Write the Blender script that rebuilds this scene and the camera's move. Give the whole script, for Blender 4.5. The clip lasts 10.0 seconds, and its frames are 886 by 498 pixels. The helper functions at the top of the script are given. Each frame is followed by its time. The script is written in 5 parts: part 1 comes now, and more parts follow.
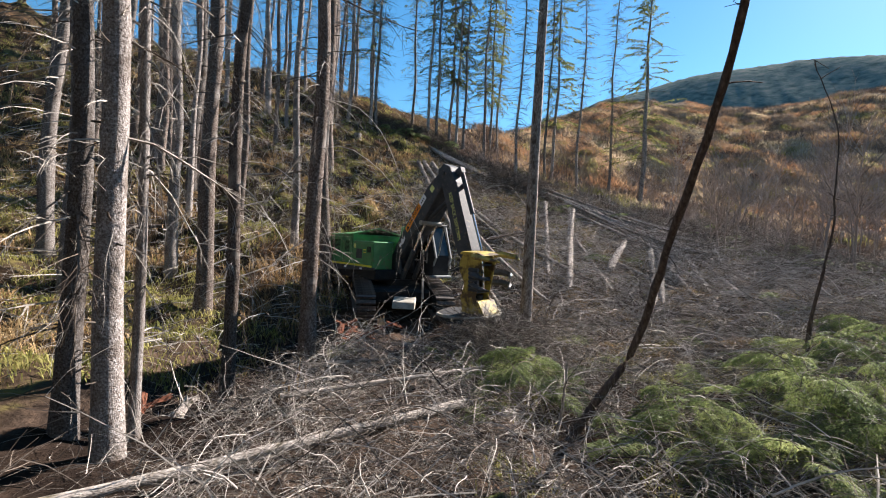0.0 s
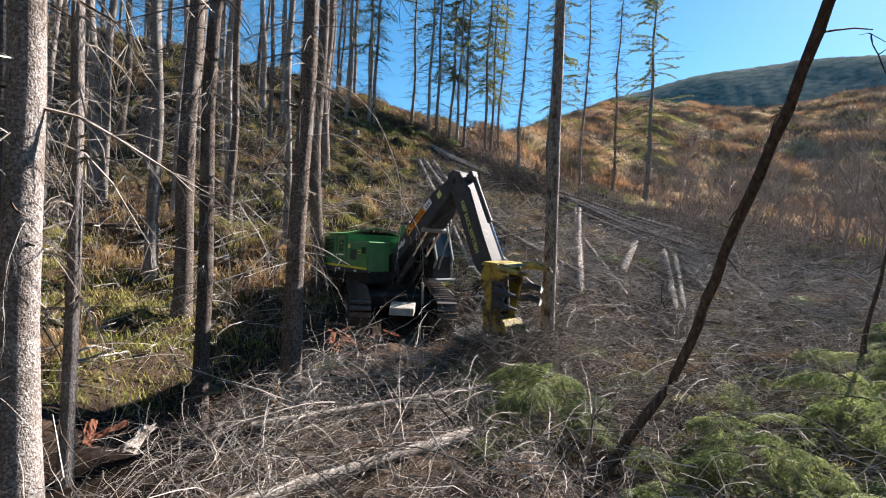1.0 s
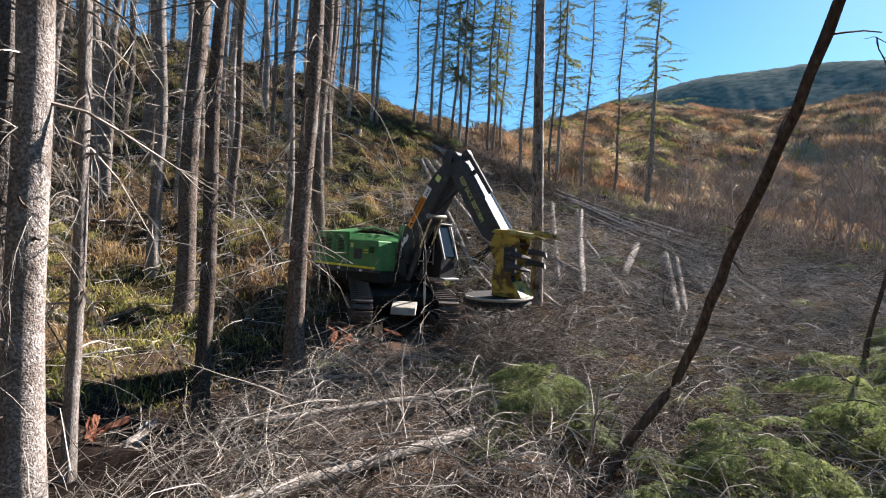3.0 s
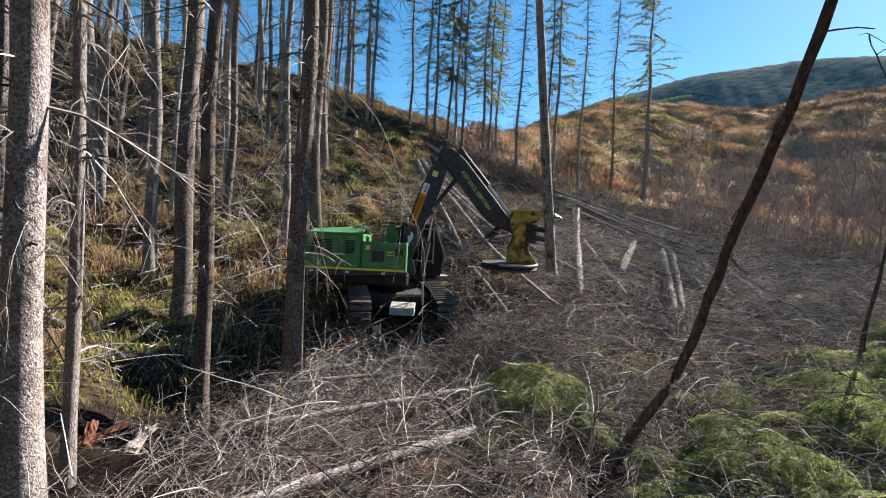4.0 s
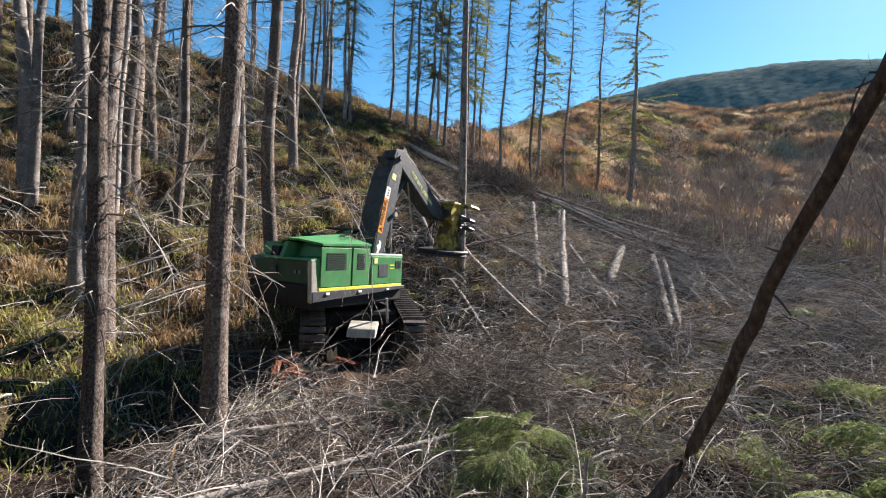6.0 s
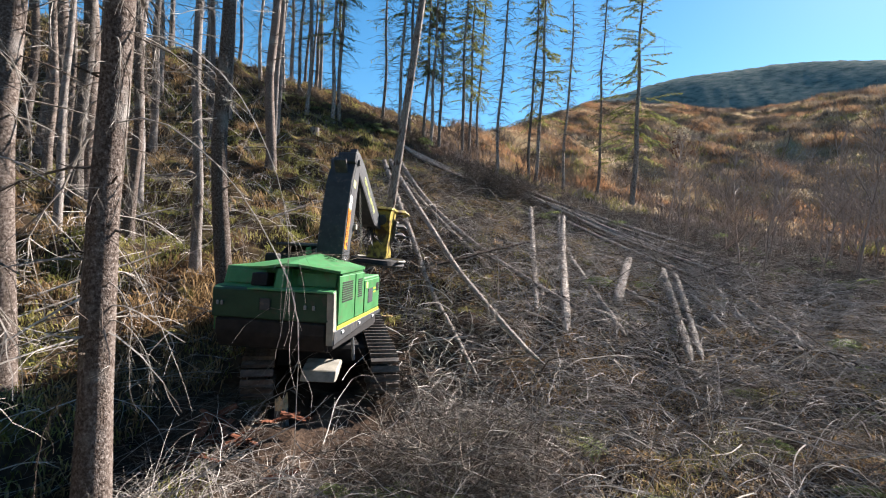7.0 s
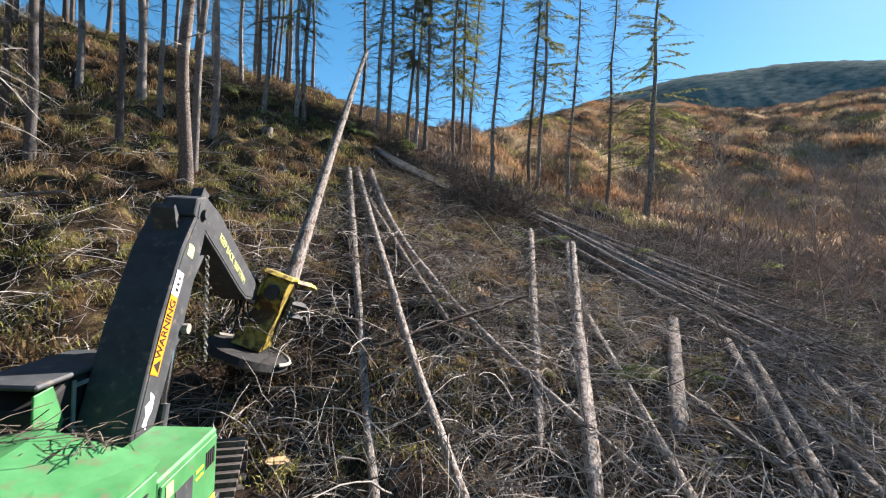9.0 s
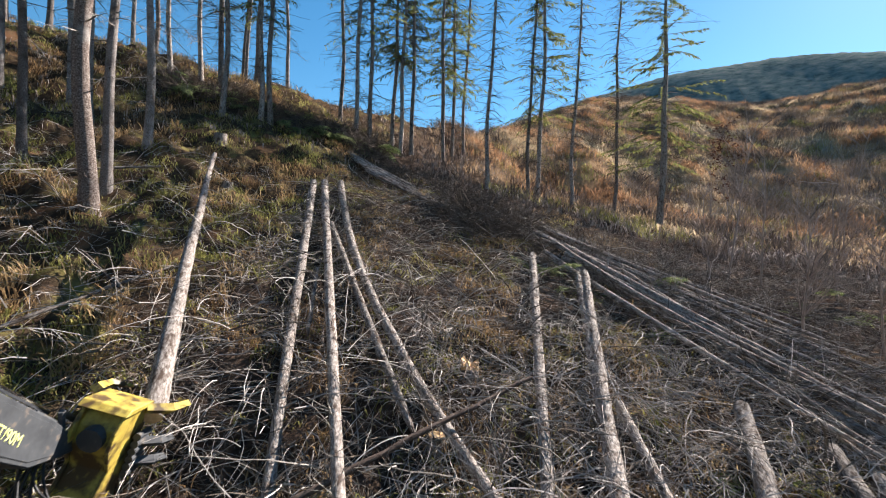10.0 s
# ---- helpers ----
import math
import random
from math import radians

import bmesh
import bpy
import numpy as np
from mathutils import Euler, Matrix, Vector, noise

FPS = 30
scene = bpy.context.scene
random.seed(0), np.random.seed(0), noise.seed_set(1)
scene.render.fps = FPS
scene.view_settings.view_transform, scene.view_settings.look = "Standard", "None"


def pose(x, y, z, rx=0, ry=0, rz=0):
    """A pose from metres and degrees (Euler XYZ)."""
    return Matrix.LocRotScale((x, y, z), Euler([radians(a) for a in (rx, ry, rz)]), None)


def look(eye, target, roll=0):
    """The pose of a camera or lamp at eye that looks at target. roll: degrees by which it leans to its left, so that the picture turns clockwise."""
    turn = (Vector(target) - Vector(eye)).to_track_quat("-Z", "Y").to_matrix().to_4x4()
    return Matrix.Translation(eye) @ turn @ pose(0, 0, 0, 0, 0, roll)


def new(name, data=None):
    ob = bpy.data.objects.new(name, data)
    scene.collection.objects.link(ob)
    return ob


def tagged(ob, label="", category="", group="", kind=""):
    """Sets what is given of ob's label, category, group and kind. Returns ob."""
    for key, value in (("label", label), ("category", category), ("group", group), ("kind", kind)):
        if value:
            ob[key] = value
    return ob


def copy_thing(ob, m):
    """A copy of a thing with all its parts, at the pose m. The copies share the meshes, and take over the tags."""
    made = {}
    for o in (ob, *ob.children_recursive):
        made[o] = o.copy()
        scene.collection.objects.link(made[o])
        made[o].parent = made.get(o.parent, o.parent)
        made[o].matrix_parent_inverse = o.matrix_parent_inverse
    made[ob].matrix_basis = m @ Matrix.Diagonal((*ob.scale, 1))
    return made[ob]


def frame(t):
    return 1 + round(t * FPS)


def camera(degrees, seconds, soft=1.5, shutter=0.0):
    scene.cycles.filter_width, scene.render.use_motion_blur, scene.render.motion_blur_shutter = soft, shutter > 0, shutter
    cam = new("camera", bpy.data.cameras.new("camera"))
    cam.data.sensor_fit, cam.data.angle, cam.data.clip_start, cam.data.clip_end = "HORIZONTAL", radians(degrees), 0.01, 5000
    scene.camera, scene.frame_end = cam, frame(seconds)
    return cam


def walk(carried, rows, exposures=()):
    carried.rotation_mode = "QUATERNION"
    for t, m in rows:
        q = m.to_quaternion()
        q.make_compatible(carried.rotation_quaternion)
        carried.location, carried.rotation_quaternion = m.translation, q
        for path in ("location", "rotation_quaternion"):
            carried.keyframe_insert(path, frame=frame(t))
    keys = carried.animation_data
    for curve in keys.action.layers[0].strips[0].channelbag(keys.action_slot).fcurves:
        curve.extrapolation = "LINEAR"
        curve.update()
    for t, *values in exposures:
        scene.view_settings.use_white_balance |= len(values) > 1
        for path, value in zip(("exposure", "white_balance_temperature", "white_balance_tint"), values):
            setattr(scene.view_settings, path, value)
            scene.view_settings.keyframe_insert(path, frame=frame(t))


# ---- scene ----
cam = camera(89.0, 10.0, soft=1.05, shutter=0.12)
METRES, EYE, TILT, LEAN, TURN = 19.14, 3.115, 0.0, 0.0, 0.0
ROWS = [
    (0.0, 0.0, 0.0, 0.0, 0.03, -0.59, -3.08),
    (0.5, -0.0014, 0.0539, -0.0001, -0.09, -0.55, -3.12),
    (1.0, -0.0034, 0.0782, -0.0006, 0.03, -0.53, -3.05),
    (1.5, -0.0048, 0.0813, -0.0008, 0.09, -0.52, -2.96),
    (2.0, -0.0056, 0.0809, -0.0011, 0.09, -0.51, -3.22),
    (2.5, -0.0058, 0.079, -0.0015, 0.08, -0.51, -3.73),
    (4.0, -0.0076, 0.078, -0.0019, -0.28, -0.46, -2.97),
    (4.5, -0.0058, 0.0823, -0.0019, -1.34, -0.45, -2.0),
    (5.0, 0.0012, 0.1015, -0.0017, -1.66, -0.44, -2.66),
    (5.5, 0.0124, 0.1362, 0.0056, -1.87, -0.41, -2.76),
    (7.0, 0.059, 0.3053, 0.0484, -1.98, -0.33, -2.85),
    (7.5, 0.0789, 0.3866, 0.0702, -1.96, -0.32, -3.05),
    (8.0, 0.098, 0.4709, 0.0939, -1.98, -0.33, -2.92),
    (8.5, 0.119, 0.5714, 0.1217, -2.0, -0.34, -2.82),
    (9.0, 0.142, 0.6816, 0.1529, -1.93, -0.33, -2.92),
    (9.5, 0.1658, 0.8034, 0.1908, -1.94, -0.37, -2.41),
    (10.0, 0.192, 0.9356, 0.2316, -1.96, -0.38, -1.9),
]
walk(cam, [(t, pose(0, 0, EYE, TILT, LEAN, TURN) @ pose(METRES * x, METRES * y, METRES * z, 90 + pitch, roll, yaw)) for t, x, y, z, yaw, pitch, roll in ROWS],
     exposures=[(0, 2.04), (2.5, 2.04), (4, 1.98), (4.5, 1.86), (5, 2.04), (5.5, 2.06), (7, 2.04), (10, 1.96)])

# ---- sun and sky ----
SUN_AZ, SUN_EL = radians(50), radians(33.5)      # clockwise from +y, above the horizon
world = bpy.data.worlds.new("sky")
scene.world = world
world.use_nodes = True
sky = world.node_tree.nodes.new("ShaderNodeTexSky")
sky.sky_type, sky.sun_disc = "NISHITA", False
sky.sun_elevation, sky.sun_rotation = SUN_EL, SUN_AZ
sky.air_density, sky.dust_density, sky.ozone_density = 1.0, 0.1, 3.0
bg = world.node_tree.nodes["Background"]
bg.inputs["Strength"].default_value = 0.047
deep = world.node_tree.nodes.new("ShaderNodeHueSaturation")
deep.inputs["Saturation"].default_value, deep.inputs["Hue"].default_value = 1.26, 0.490
world.node_tree.links.new(sky.outputs[0], deep.inputs["Color"])
world.node_tree.links.new(deep.outputs[0], bg.inputs[0])
sun = new("sun", bpy.data.lights.new("sun", "SUN"))
sun.data.energy, sun.data.angle, sun.data.color = 5.0, radians(0.6), (1.0, 0.9, 0.845)
sun_dir = Vector((math.sin(SUN_AZ) * math.cos(SUN_EL), math.cos(SUN_AZ) * math.cos(SUN_EL), math.sin(SUN_EL)))
sun.matrix_world = look(sun_dir * 50, (0, 0, 0))

# ---- materials ----


def material(name, stops, scale=4.0, rough=0.9, bump=0.3, metal=0.0, detail=6.0, stretch=(1, 1, 1), island=0.0, fine=0.0, spots=None, objects=0.0, translucent=0.0):
    """Colours from noise at two scales; island and objects vary the value piece by piece."""
    m = bpy.data.materials.new(name)
    m.use_nodes = True
    nt = m.node_tree
    b = nt.nodes["Principled BSDF"]
    b.inputs["Roughness"].default_value, b.inputs["Metallic"].default_value = rough, metal
    b.inputs["Specular IOR Level"].default_value = 0.04 if rough > 0.8 else 0.3
    co = nt.nodes.new("ShaderNodeTexCoord")
    mp = nt.nodes.new("ShaderNodeMapping")
    mp.inputs["Scale"].default_value = stretch
    nt.links.new(co.outputs["Object"], mp.inputs["Vector"])
    n = nt.nodes.new("ShaderNodeTexNoise")
    n.inputs["Scale"].default_value, n.inputs["Detail"].default_value, n.inputs["Roughness"].default_value = scale, detail, 0.65
    nt.links.new(mp.outputs[0], n.inputs["Vector"])
    ramp = nt.nodes.new("ShaderNodeValToRGB")
    els = ramp.color_ramp.elements
    while len(els) < len(stops):
        els.new(0.5)
    for e, (at, col) in zip(els, stops):
        e.position, e.color = at, (*col, 1)
    nt.links.new(n.outputs["Fac"], ramp.inputs["Fac"])
    out = ramp.outputs["Color"]
    if spots:
        col, sc, lo, hi = spots
        n2 = nt.nodes.new("ShaderNodeTexNoise")
        n2.inputs["Scale"].default_value, n2.inputs["Detail"].default_value = sc, 5.0
        nt.links.new(mp.outputs[0], n2.inputs["Vector"])
        mr = nt.nodes.new("ShaderNodeMapRange")
        mr.inputs["From Min"].default_value, mr.inputs["From Max"].default_value = lo, hi
        nt.links.new(n2.outputs["Fac"], mr.inputs["Value"])
        mx = nt.nodes.new("ShaderNodeMixRGB")
        mx.inputs[2].default_value = (*col, 1)
        nt.links.new(mr.outputs[0], mx.inputs[0])
        nt.links.new(out, mx.inputs[1])
        out = mx.outputs[0]
    if island or objects:
        if island:
            src = nt.nodes.new("ShaderNodeNewGeometry").outputs["Random Per Island"]
            amount = island
        else:
            src = nt.nodes.new("ShaderNodeObjectInfo").outputs["Random"]
            amount = objects
        mr = nt.nodes.new("ShaderNodeMapRange")
        mr.inputs["To Min"].default_value, mr.inputs["To Max"].default_value = 1 - amount, 1 + amount
        nt.links.new(src, mr.inputs["Value"])
        hs = nt.nodes.new("ShaderNodeHueSaturation")
        nt.links.new(mr.outputs[0], hs.inputs["Value"])
        nt.links.new(out, hs.inputs["Color"])
        out = hs.outputs[0]
    nt.links.new(out, b.inputs["Base Color"])
    if bump:
        bp = nt.nodes.new("ShaderNodeBump")
        bp.inputs["Strength"].default_value, bp.inputs["Distance"].default_value = bump, 0.03
        src = n.outputs["Fac"]
        if fine:
            n3 = nt.nodes.new("ShaderNodeTexNoise")
            n3.inputs["Scale"].default_value, n3.inputs["Detail"].default_value = fine, 4.0
            nt.links.new(mp.outputs[0], n3.inputs["Vector"])
            src = n3.outputs["Fac"]
        nt.links.new(src, bp.inputs["Height"])
        nt.links.new(bp.outputs[0], b.inputs["Normal"])
    if translucent:
        tr = nt.nodes.new("ShaderNodeBsdfTranslucent")
        nt.links.new(out, tr.inputs["Color"])
        ms = nt.nodes.new("ShaderNodeMixShader")
        ms.inputs[0].default_value = translucent
        nt.links.new(b.outputs[0], ms.inputs[1])
        nt.links.new(tr.outputs[0], ms.inputs[2])
        nt.links.new(ms.outputs[0], nt.nodes["Material Output"].inputs["Surface"])
    return m


BARK = material("bark", [(0.3, (0.04, 0.032, 0.027)), (0.44, (0.13, 0.112, 0.1)), (0.55, (0.225, 0.208, 0.194)), (0.7, (0.40, 0.38, 0.365))],
                scale=26, rough=0.95, bump=1.0, stretch=(1.2, 1.2, 1.0), fine=40, detail=13, spots=((0.085, 0.068, 0.055), 2.0, 0.5, 0.72), objects=0.42)
# darker copy of the bark: shade on the trunks is put into its colour
SHADED_BARK = material("shaded_bark", [(0.3, (0.025, 0.018, 0.015)), (0.45, (0.085, 0.066, 0.055)), (0.57, (0.16, 0.135, 0.118)), (0.72, (0.33, 0.30, 0.275))],
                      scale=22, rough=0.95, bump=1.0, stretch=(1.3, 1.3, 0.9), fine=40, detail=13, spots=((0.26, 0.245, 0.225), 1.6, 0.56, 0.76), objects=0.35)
DARK_BARK = material("dark_bark", [(0.3, (0.035, 0.026, 0.022)), (0.55, (0.09, 0.07, 0.058)), (0.75, (0.19, 0.16, 0.14))], scale=9, bump=0.8, stretch=(2, 2, 0.6))
LOG_BARK = material("log_bark", [(0.3, (0.08, 0.062, 0.05)), (0.46, (0.20, 0.172, 0.15)), (0.58, (0.32, 0.293, 0.262)), (0.72, (0.46, 0.43, 0.39))], scale=15, bump=0.9, stretch=(1.8, 1.8, 0.7), fine=30, detail=12, objects=0.35, spots=((0.075, 0.055, 0.043), 4.5, 0.5, 0.66))
GREY_BARK = material("weathered_bark", [(0.3, (0.12, 0.10, 0.085)), (0.46, (0.27, 0.24, 0.21)), (0.6, (0.42, 0.385, 0.345)), (0.74, (0.56, 0.52, 0.47))], scale=18, bump=0.9, stretch=(1.8, 1.8, 0.6), fine=34, detail=12, spots=((0.10, 0.085, 0.06), 5.0, 0.52, 0.68))
CUT_WOOD = material("cut_wood", [(0.3, (0.45, 0.28, 0.14)), (0.7, (0.72, 0.52, 0.30))], scale=10, bump=0.2)
TWIG = material("dead_twig", [(0.3, (0.132, 0.119, 0.103)), (0.7, (0.345, 0.318, 0.283))], scale=3, bump=0, island=0.8)
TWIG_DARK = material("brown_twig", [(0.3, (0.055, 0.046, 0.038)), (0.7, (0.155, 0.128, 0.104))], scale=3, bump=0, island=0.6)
PALE_BRANCH = material("bleached_branch", [(0.3, (0.26, 0.235, 0.21)), (0.7, (0.52, 0.48, 0.44))], scale=5, bump=0.2, island=0.35)
NEEDLE = material("green_needles", [(0.32, (0.07, 0.10, 0.04)), (0.5, (0.175, 0.225, 0.08)), (0.68, (0.40, 0.44, 0.18))], scale=1.1, bump=0, island=0.4, rough=0.55, translucent=0.5)
FAR_NEEDLE = material("fir_needles", [(0.3, (0.065, 0.085, 0.025)), (0.7, (0.21, 0.21, 0.075))], scale=0.6, bump=0, island=0.5, translucent=0.5)
FERN = material("dead_fern", [(0.3, (0.075, 0.046, 0.026)), (0.48, (0.27, 0.18, 0.09)), (0.72, (0.50, 0.39, 0.22))], scale=0.55, bump=0, island=0.5, translucent=0.4)
GRASS = material("moss_grass", [(0.3, (0.06, 0.07, 0.024)), (0.46, (0.20, 0.20, 0.06)), (0.7, (0.43, 0.38, 0.15))], scale=0.5, bump=0, island=0.5, translucent=0.4)
STRAW = material("dry_hill_grass", [(0.32, (0.15, 0.11, 0.08)), (0.45, (0.30, 0.205, 0.125)), (0.56, (0.45, 0.35, 0.225)), (0.72, (0.56, 0.49, 0.36))], scale=0.06, bump=0, island=0.35, translucent=0.45)
SHRUB = material("grey_shrub", [(0.3, (0.16, 0.13, 0.112)), (0.7, (0.38, 0.32, 0.275))], scale=0.12, bump=0, island=0.5)
RUST = material("rust_leaves", [(0.3, (0.15, 0.08, 0.05)), (0.5, (0.29, 0.165, 0.09)), (0.7, (0.42, 0.28, 0.16))], scale=0.2, bump=0, island=0.4, translucent=0.4)
DARK_SHRUB = material("dark_shrub", [(0.3, (0.08, 0.062, 0.055)), (0.7, (0.21, 0.175, 0.155))], scale=0.2, bump=0, island=0.5)
RED_BARK = material("torn_red_bark", [(0.3, (0.055, 0.021, 0.014)), (0.7, (0.15, 0.066, 0.04))], scale=6, bump=0.5, island=0.4)

# ---- terrain ----
AZ = np.radians([-180, -90, -60, -40, -30, -20, -12.5, -7, 0, 7.5, 14, 18, 24, 29, 35, 39, 44, 60, 90, 180])
CREST_SLOPE = [0.02, 0.20, 0.33, 0.33, 0.325, 0.31, 0.29, 0.256, 0.239, 0.235, 0.283, 0.306, 0.311, 0.291, 0.272, 0.278, 0.293, 0.28, 0.1, 0.02]
CREST_RADIUS = [80, 60, 62, 64, 65, 67, 70, 75, 85, 105, 150, 185, 210, 215, 215, 215, 215, 200, 140, 80]
FAR_SLOPE = [0.05, 0.05, 0.1, 0.1, 0.1, 0.1, 0.1, 0.1, 0.12, 0.2, 0.27, 0.312, 0.338, 0.351, 0.347, 0.34, 0.331, 0.3, 0.1, 0.05]


def soft(v, w):
    return w * np.logaddexp(0, v / w)


def step(v):
    v = np.clip(v, 0, 1)
    return v * v * (3 - 2 * v)


def ground(x, y):
    """Height of the slope: a level bench, the bank above it, the ridge and the hills behind."""
    x, y = np.asarray(x, float), np.asarray(y, float)
    r, a = np.hypot(x, y) + 1e-6, np.arctan2(x, y)
    el = sum(np.interp(a + o, AZ, CREST_SLOPE) for o in (-.05, -.025, 0, .025, .05)) / 5
    rc = sum(np.interp(a + o, AZ, CREST_RADIUS) for o in (-.06, 0, .06)) / 3
    fr = sum(np.interp(a + o, AZ, FAR_SLOPE) for o in (-.04, 0, .04)) / 3
    k = .19 + .42 / (1 + np.exp(np.clip(x, -60, 90) / 12))
    base = -.4 + k * soft(y - 17.5, 1.2) + .11 * soft(x - 3, 1.5) * np.exp(-(np.maximum(y - 14, 0) / 12) ** 2) \
        + .3 * soft(-x - 14, 2) * np.exp(-np.maximum(y - 18, 0) / 8) - 1.05 * np.exp(-((x + 1.7) ** 2 / 9 + (y - 24.2) ** 2 / 8))
    zc = 3.1 + el * rc
    lo = np.where(rc > 100, np.maximum(76.0, .42 * rc), .76 * rc)
    w = np.clip((r - lo) / (rc - lo), 0, 1)
    w = np.where(rc > 100, w * (0.75 + 0.25 * w), step(w))
    h = np.where(r > rc, np.maximum(zc - .22 * (r - rc), zc - 40), base * (1 - w) + zc * w)
    m = step((r - 500) / 1000)
    return h * (1 - m) + m * (3.1 + fr * 1500)


def waves(x, y, seed, size):
    """Cheap smooth noise, about -1 to 1."""
    rg = np.random.RandomState(seed)
    v = 0
    for i in range(7):
        a, p, f = rg.uniform(0, 6.28), rg.uniform(0, 6.28), rg.uniform(0.6, 1.9) / size
        v = v + np.sin((x * np.cos(a) + y * np.sin(a)) * f * 6.28 + p)
    return v / 3.2


def relief(x, y):
    r = np.hypot(x, y)
    amp = np.clip(r / 40, 0.25, 6)
    near = np.clip(r / 16, 0.35, 1) * np.clip((130 - r) / 40, 0, 1)
    # hollow added and deepened so that its sunward rim throws shade
    pit = 1.05 * np.exp(-(((x + 5.5) / 1.9) ** 2 + ((y - 12.4) / 3.4) ** 2) ** 2)
    pit = pit + 0.35 * np.exp(-(((x - 2.6) / 0.9) ** 2 + ((y - 8.3) / 1.4) ** 2))
    return ground(x, y) - pit + (0.2 * waves(x, y, 5, 3.0) + 0.09 * waves(x, y, 15, 1.1)) * near \
        + 0.32 * waves(x, y, 16, 4.2) * step((-x - 7) / 4) * step((y - 15) / 5) * np.clip((90 - r) / 30, 0, 1) + 0.34 * waves(x, y, 17, 2.6) * step((-2.5 - x) / 3) * step((y - 26) / 4) * np.clip((52 - y) / 8, 0, 1) + np.where(r > 45, 0.35 * waves(x, y, 6, 11.0), 0) + np.where(r > 400, 7 * waves(x, y, 7, 420.0) + 1.2 * waves(x, y, 8, 45.0) - 12, 0) + np.where((r > 75) & (x > 0), 0.9 * waves(x, y, 9, 24.0), 0)


def mesh_from(name, verts, faces, mats, parent=None, smooth=False, mat_index=None):
    """A mesh object from arrays; faces is an (n, 3) or (n, 4) array."""
    me = bpy.data.meshes.new(name)
    verts, faces = np.asarray(verts, np.float32), np.asarray(faces, np.int32)
    k = faces.shape[1]
    me.vertices.add(len(verts))
    me.vertices.foreach_set("co", verts.ravel())
    me.loops.add(faces.size)
    me.loops.foreach_set("vertex_index", faces.ravel())
    me.polygons.add(len(faces))
    me.polygons.foreach_set("loop_start", np.arange(0, faces.size, k, dtype=np.int32))
    me.polygons.foreach_set("use_smooth", np.full(len(faces), smooth))
    for m in mats if isinstance(mats, (list, tuple)) else [mats]:
        me.materials.append(m)
    if mat_index is not None:
        me.polygons.foreach_set("material_index", np.asarray(mat_index, np.int32))
    me.update(calc_edges=True)
    me.validate()
    ob = new(name, me)
    if parent:
        ob.parent = parent
    return ob


def tubes(paths, radii, sides=3):
    """Tapered tubes along paths (n, k, 3) with radii (n, k): vertices and quads."""
    paths, radii = np.asarray(paths, float), np.asarray(radii, float)
    n, k, _ = paths.shape
    tan = np.gradient(paths, axis=1)
    tan /= np.linalg.norm(tan, axis=2, keepdims=True) + 1e-9
    ref = np.where(np.abs(tan[..., 2:3]) > 0.9, np.array([1.0, 0, 0]), np.array([0, 0, 1.0]))
    u = np.cross(tan, ref)
    u /= np.linalg.norm(u, axis=2, keepdims=True) + 1e-9
    v = np.cross(tan, u)
    ang = np.arange(sides) * 2 * np.pi / sides
    ring = u[:, :, None] * np.cos(ang)[None, None, :, None] + v[:, :, None] * np.sin(ang)[None, None, :, None]
    verts = (paths[:, :, None] + ring * radii[:, :, None, None]).reshape(-1, 3)
    i, j, s = np.meshgrid(np.arange(n), np.arange(k - 1), np.arange(sides), indexing="ij")
    a = (i * k + j) * sides + s
    b = (i * k + j) * sides + (s + 1) % sides
    return verts, np.stack([a, b, b + sides, a + sides], -1).reshape(-1, 4)


def joined(*pairs):
    vs, fs, o = [], [], 0
    for v, f in pairs:
        vs.append(v), fs.append(f + o)
        o += len(v)
    return np.concatenate(vs), np.concatenate(fs)


def bent(rg, start, way, length, k, droop=0.0, wild=0.15):
    """Crooked paths from start (n, 3) along way (n, 3)."""
    n = len(start)
    pts = [np.asarray(start, float)]
    way = way / (np.linalg.norm(way, axis=1, keepdims=True) + 1e-9)
    seg = (np.asarray(length, float) / (k - 1)).reshape(-1, 1)
    for _ in range(k - 1):
        way = way + rg.normal(0, wild, (n, 3)) + np.array([0, 0, -1.0]) * np.asarray(droop).reshape(-1, 1)
        way /= np.linalg.norm(way, axis=1, keepdims=True)
        pts.append(pts[-1] + way * seg)
    return np.stack(pts, 1)


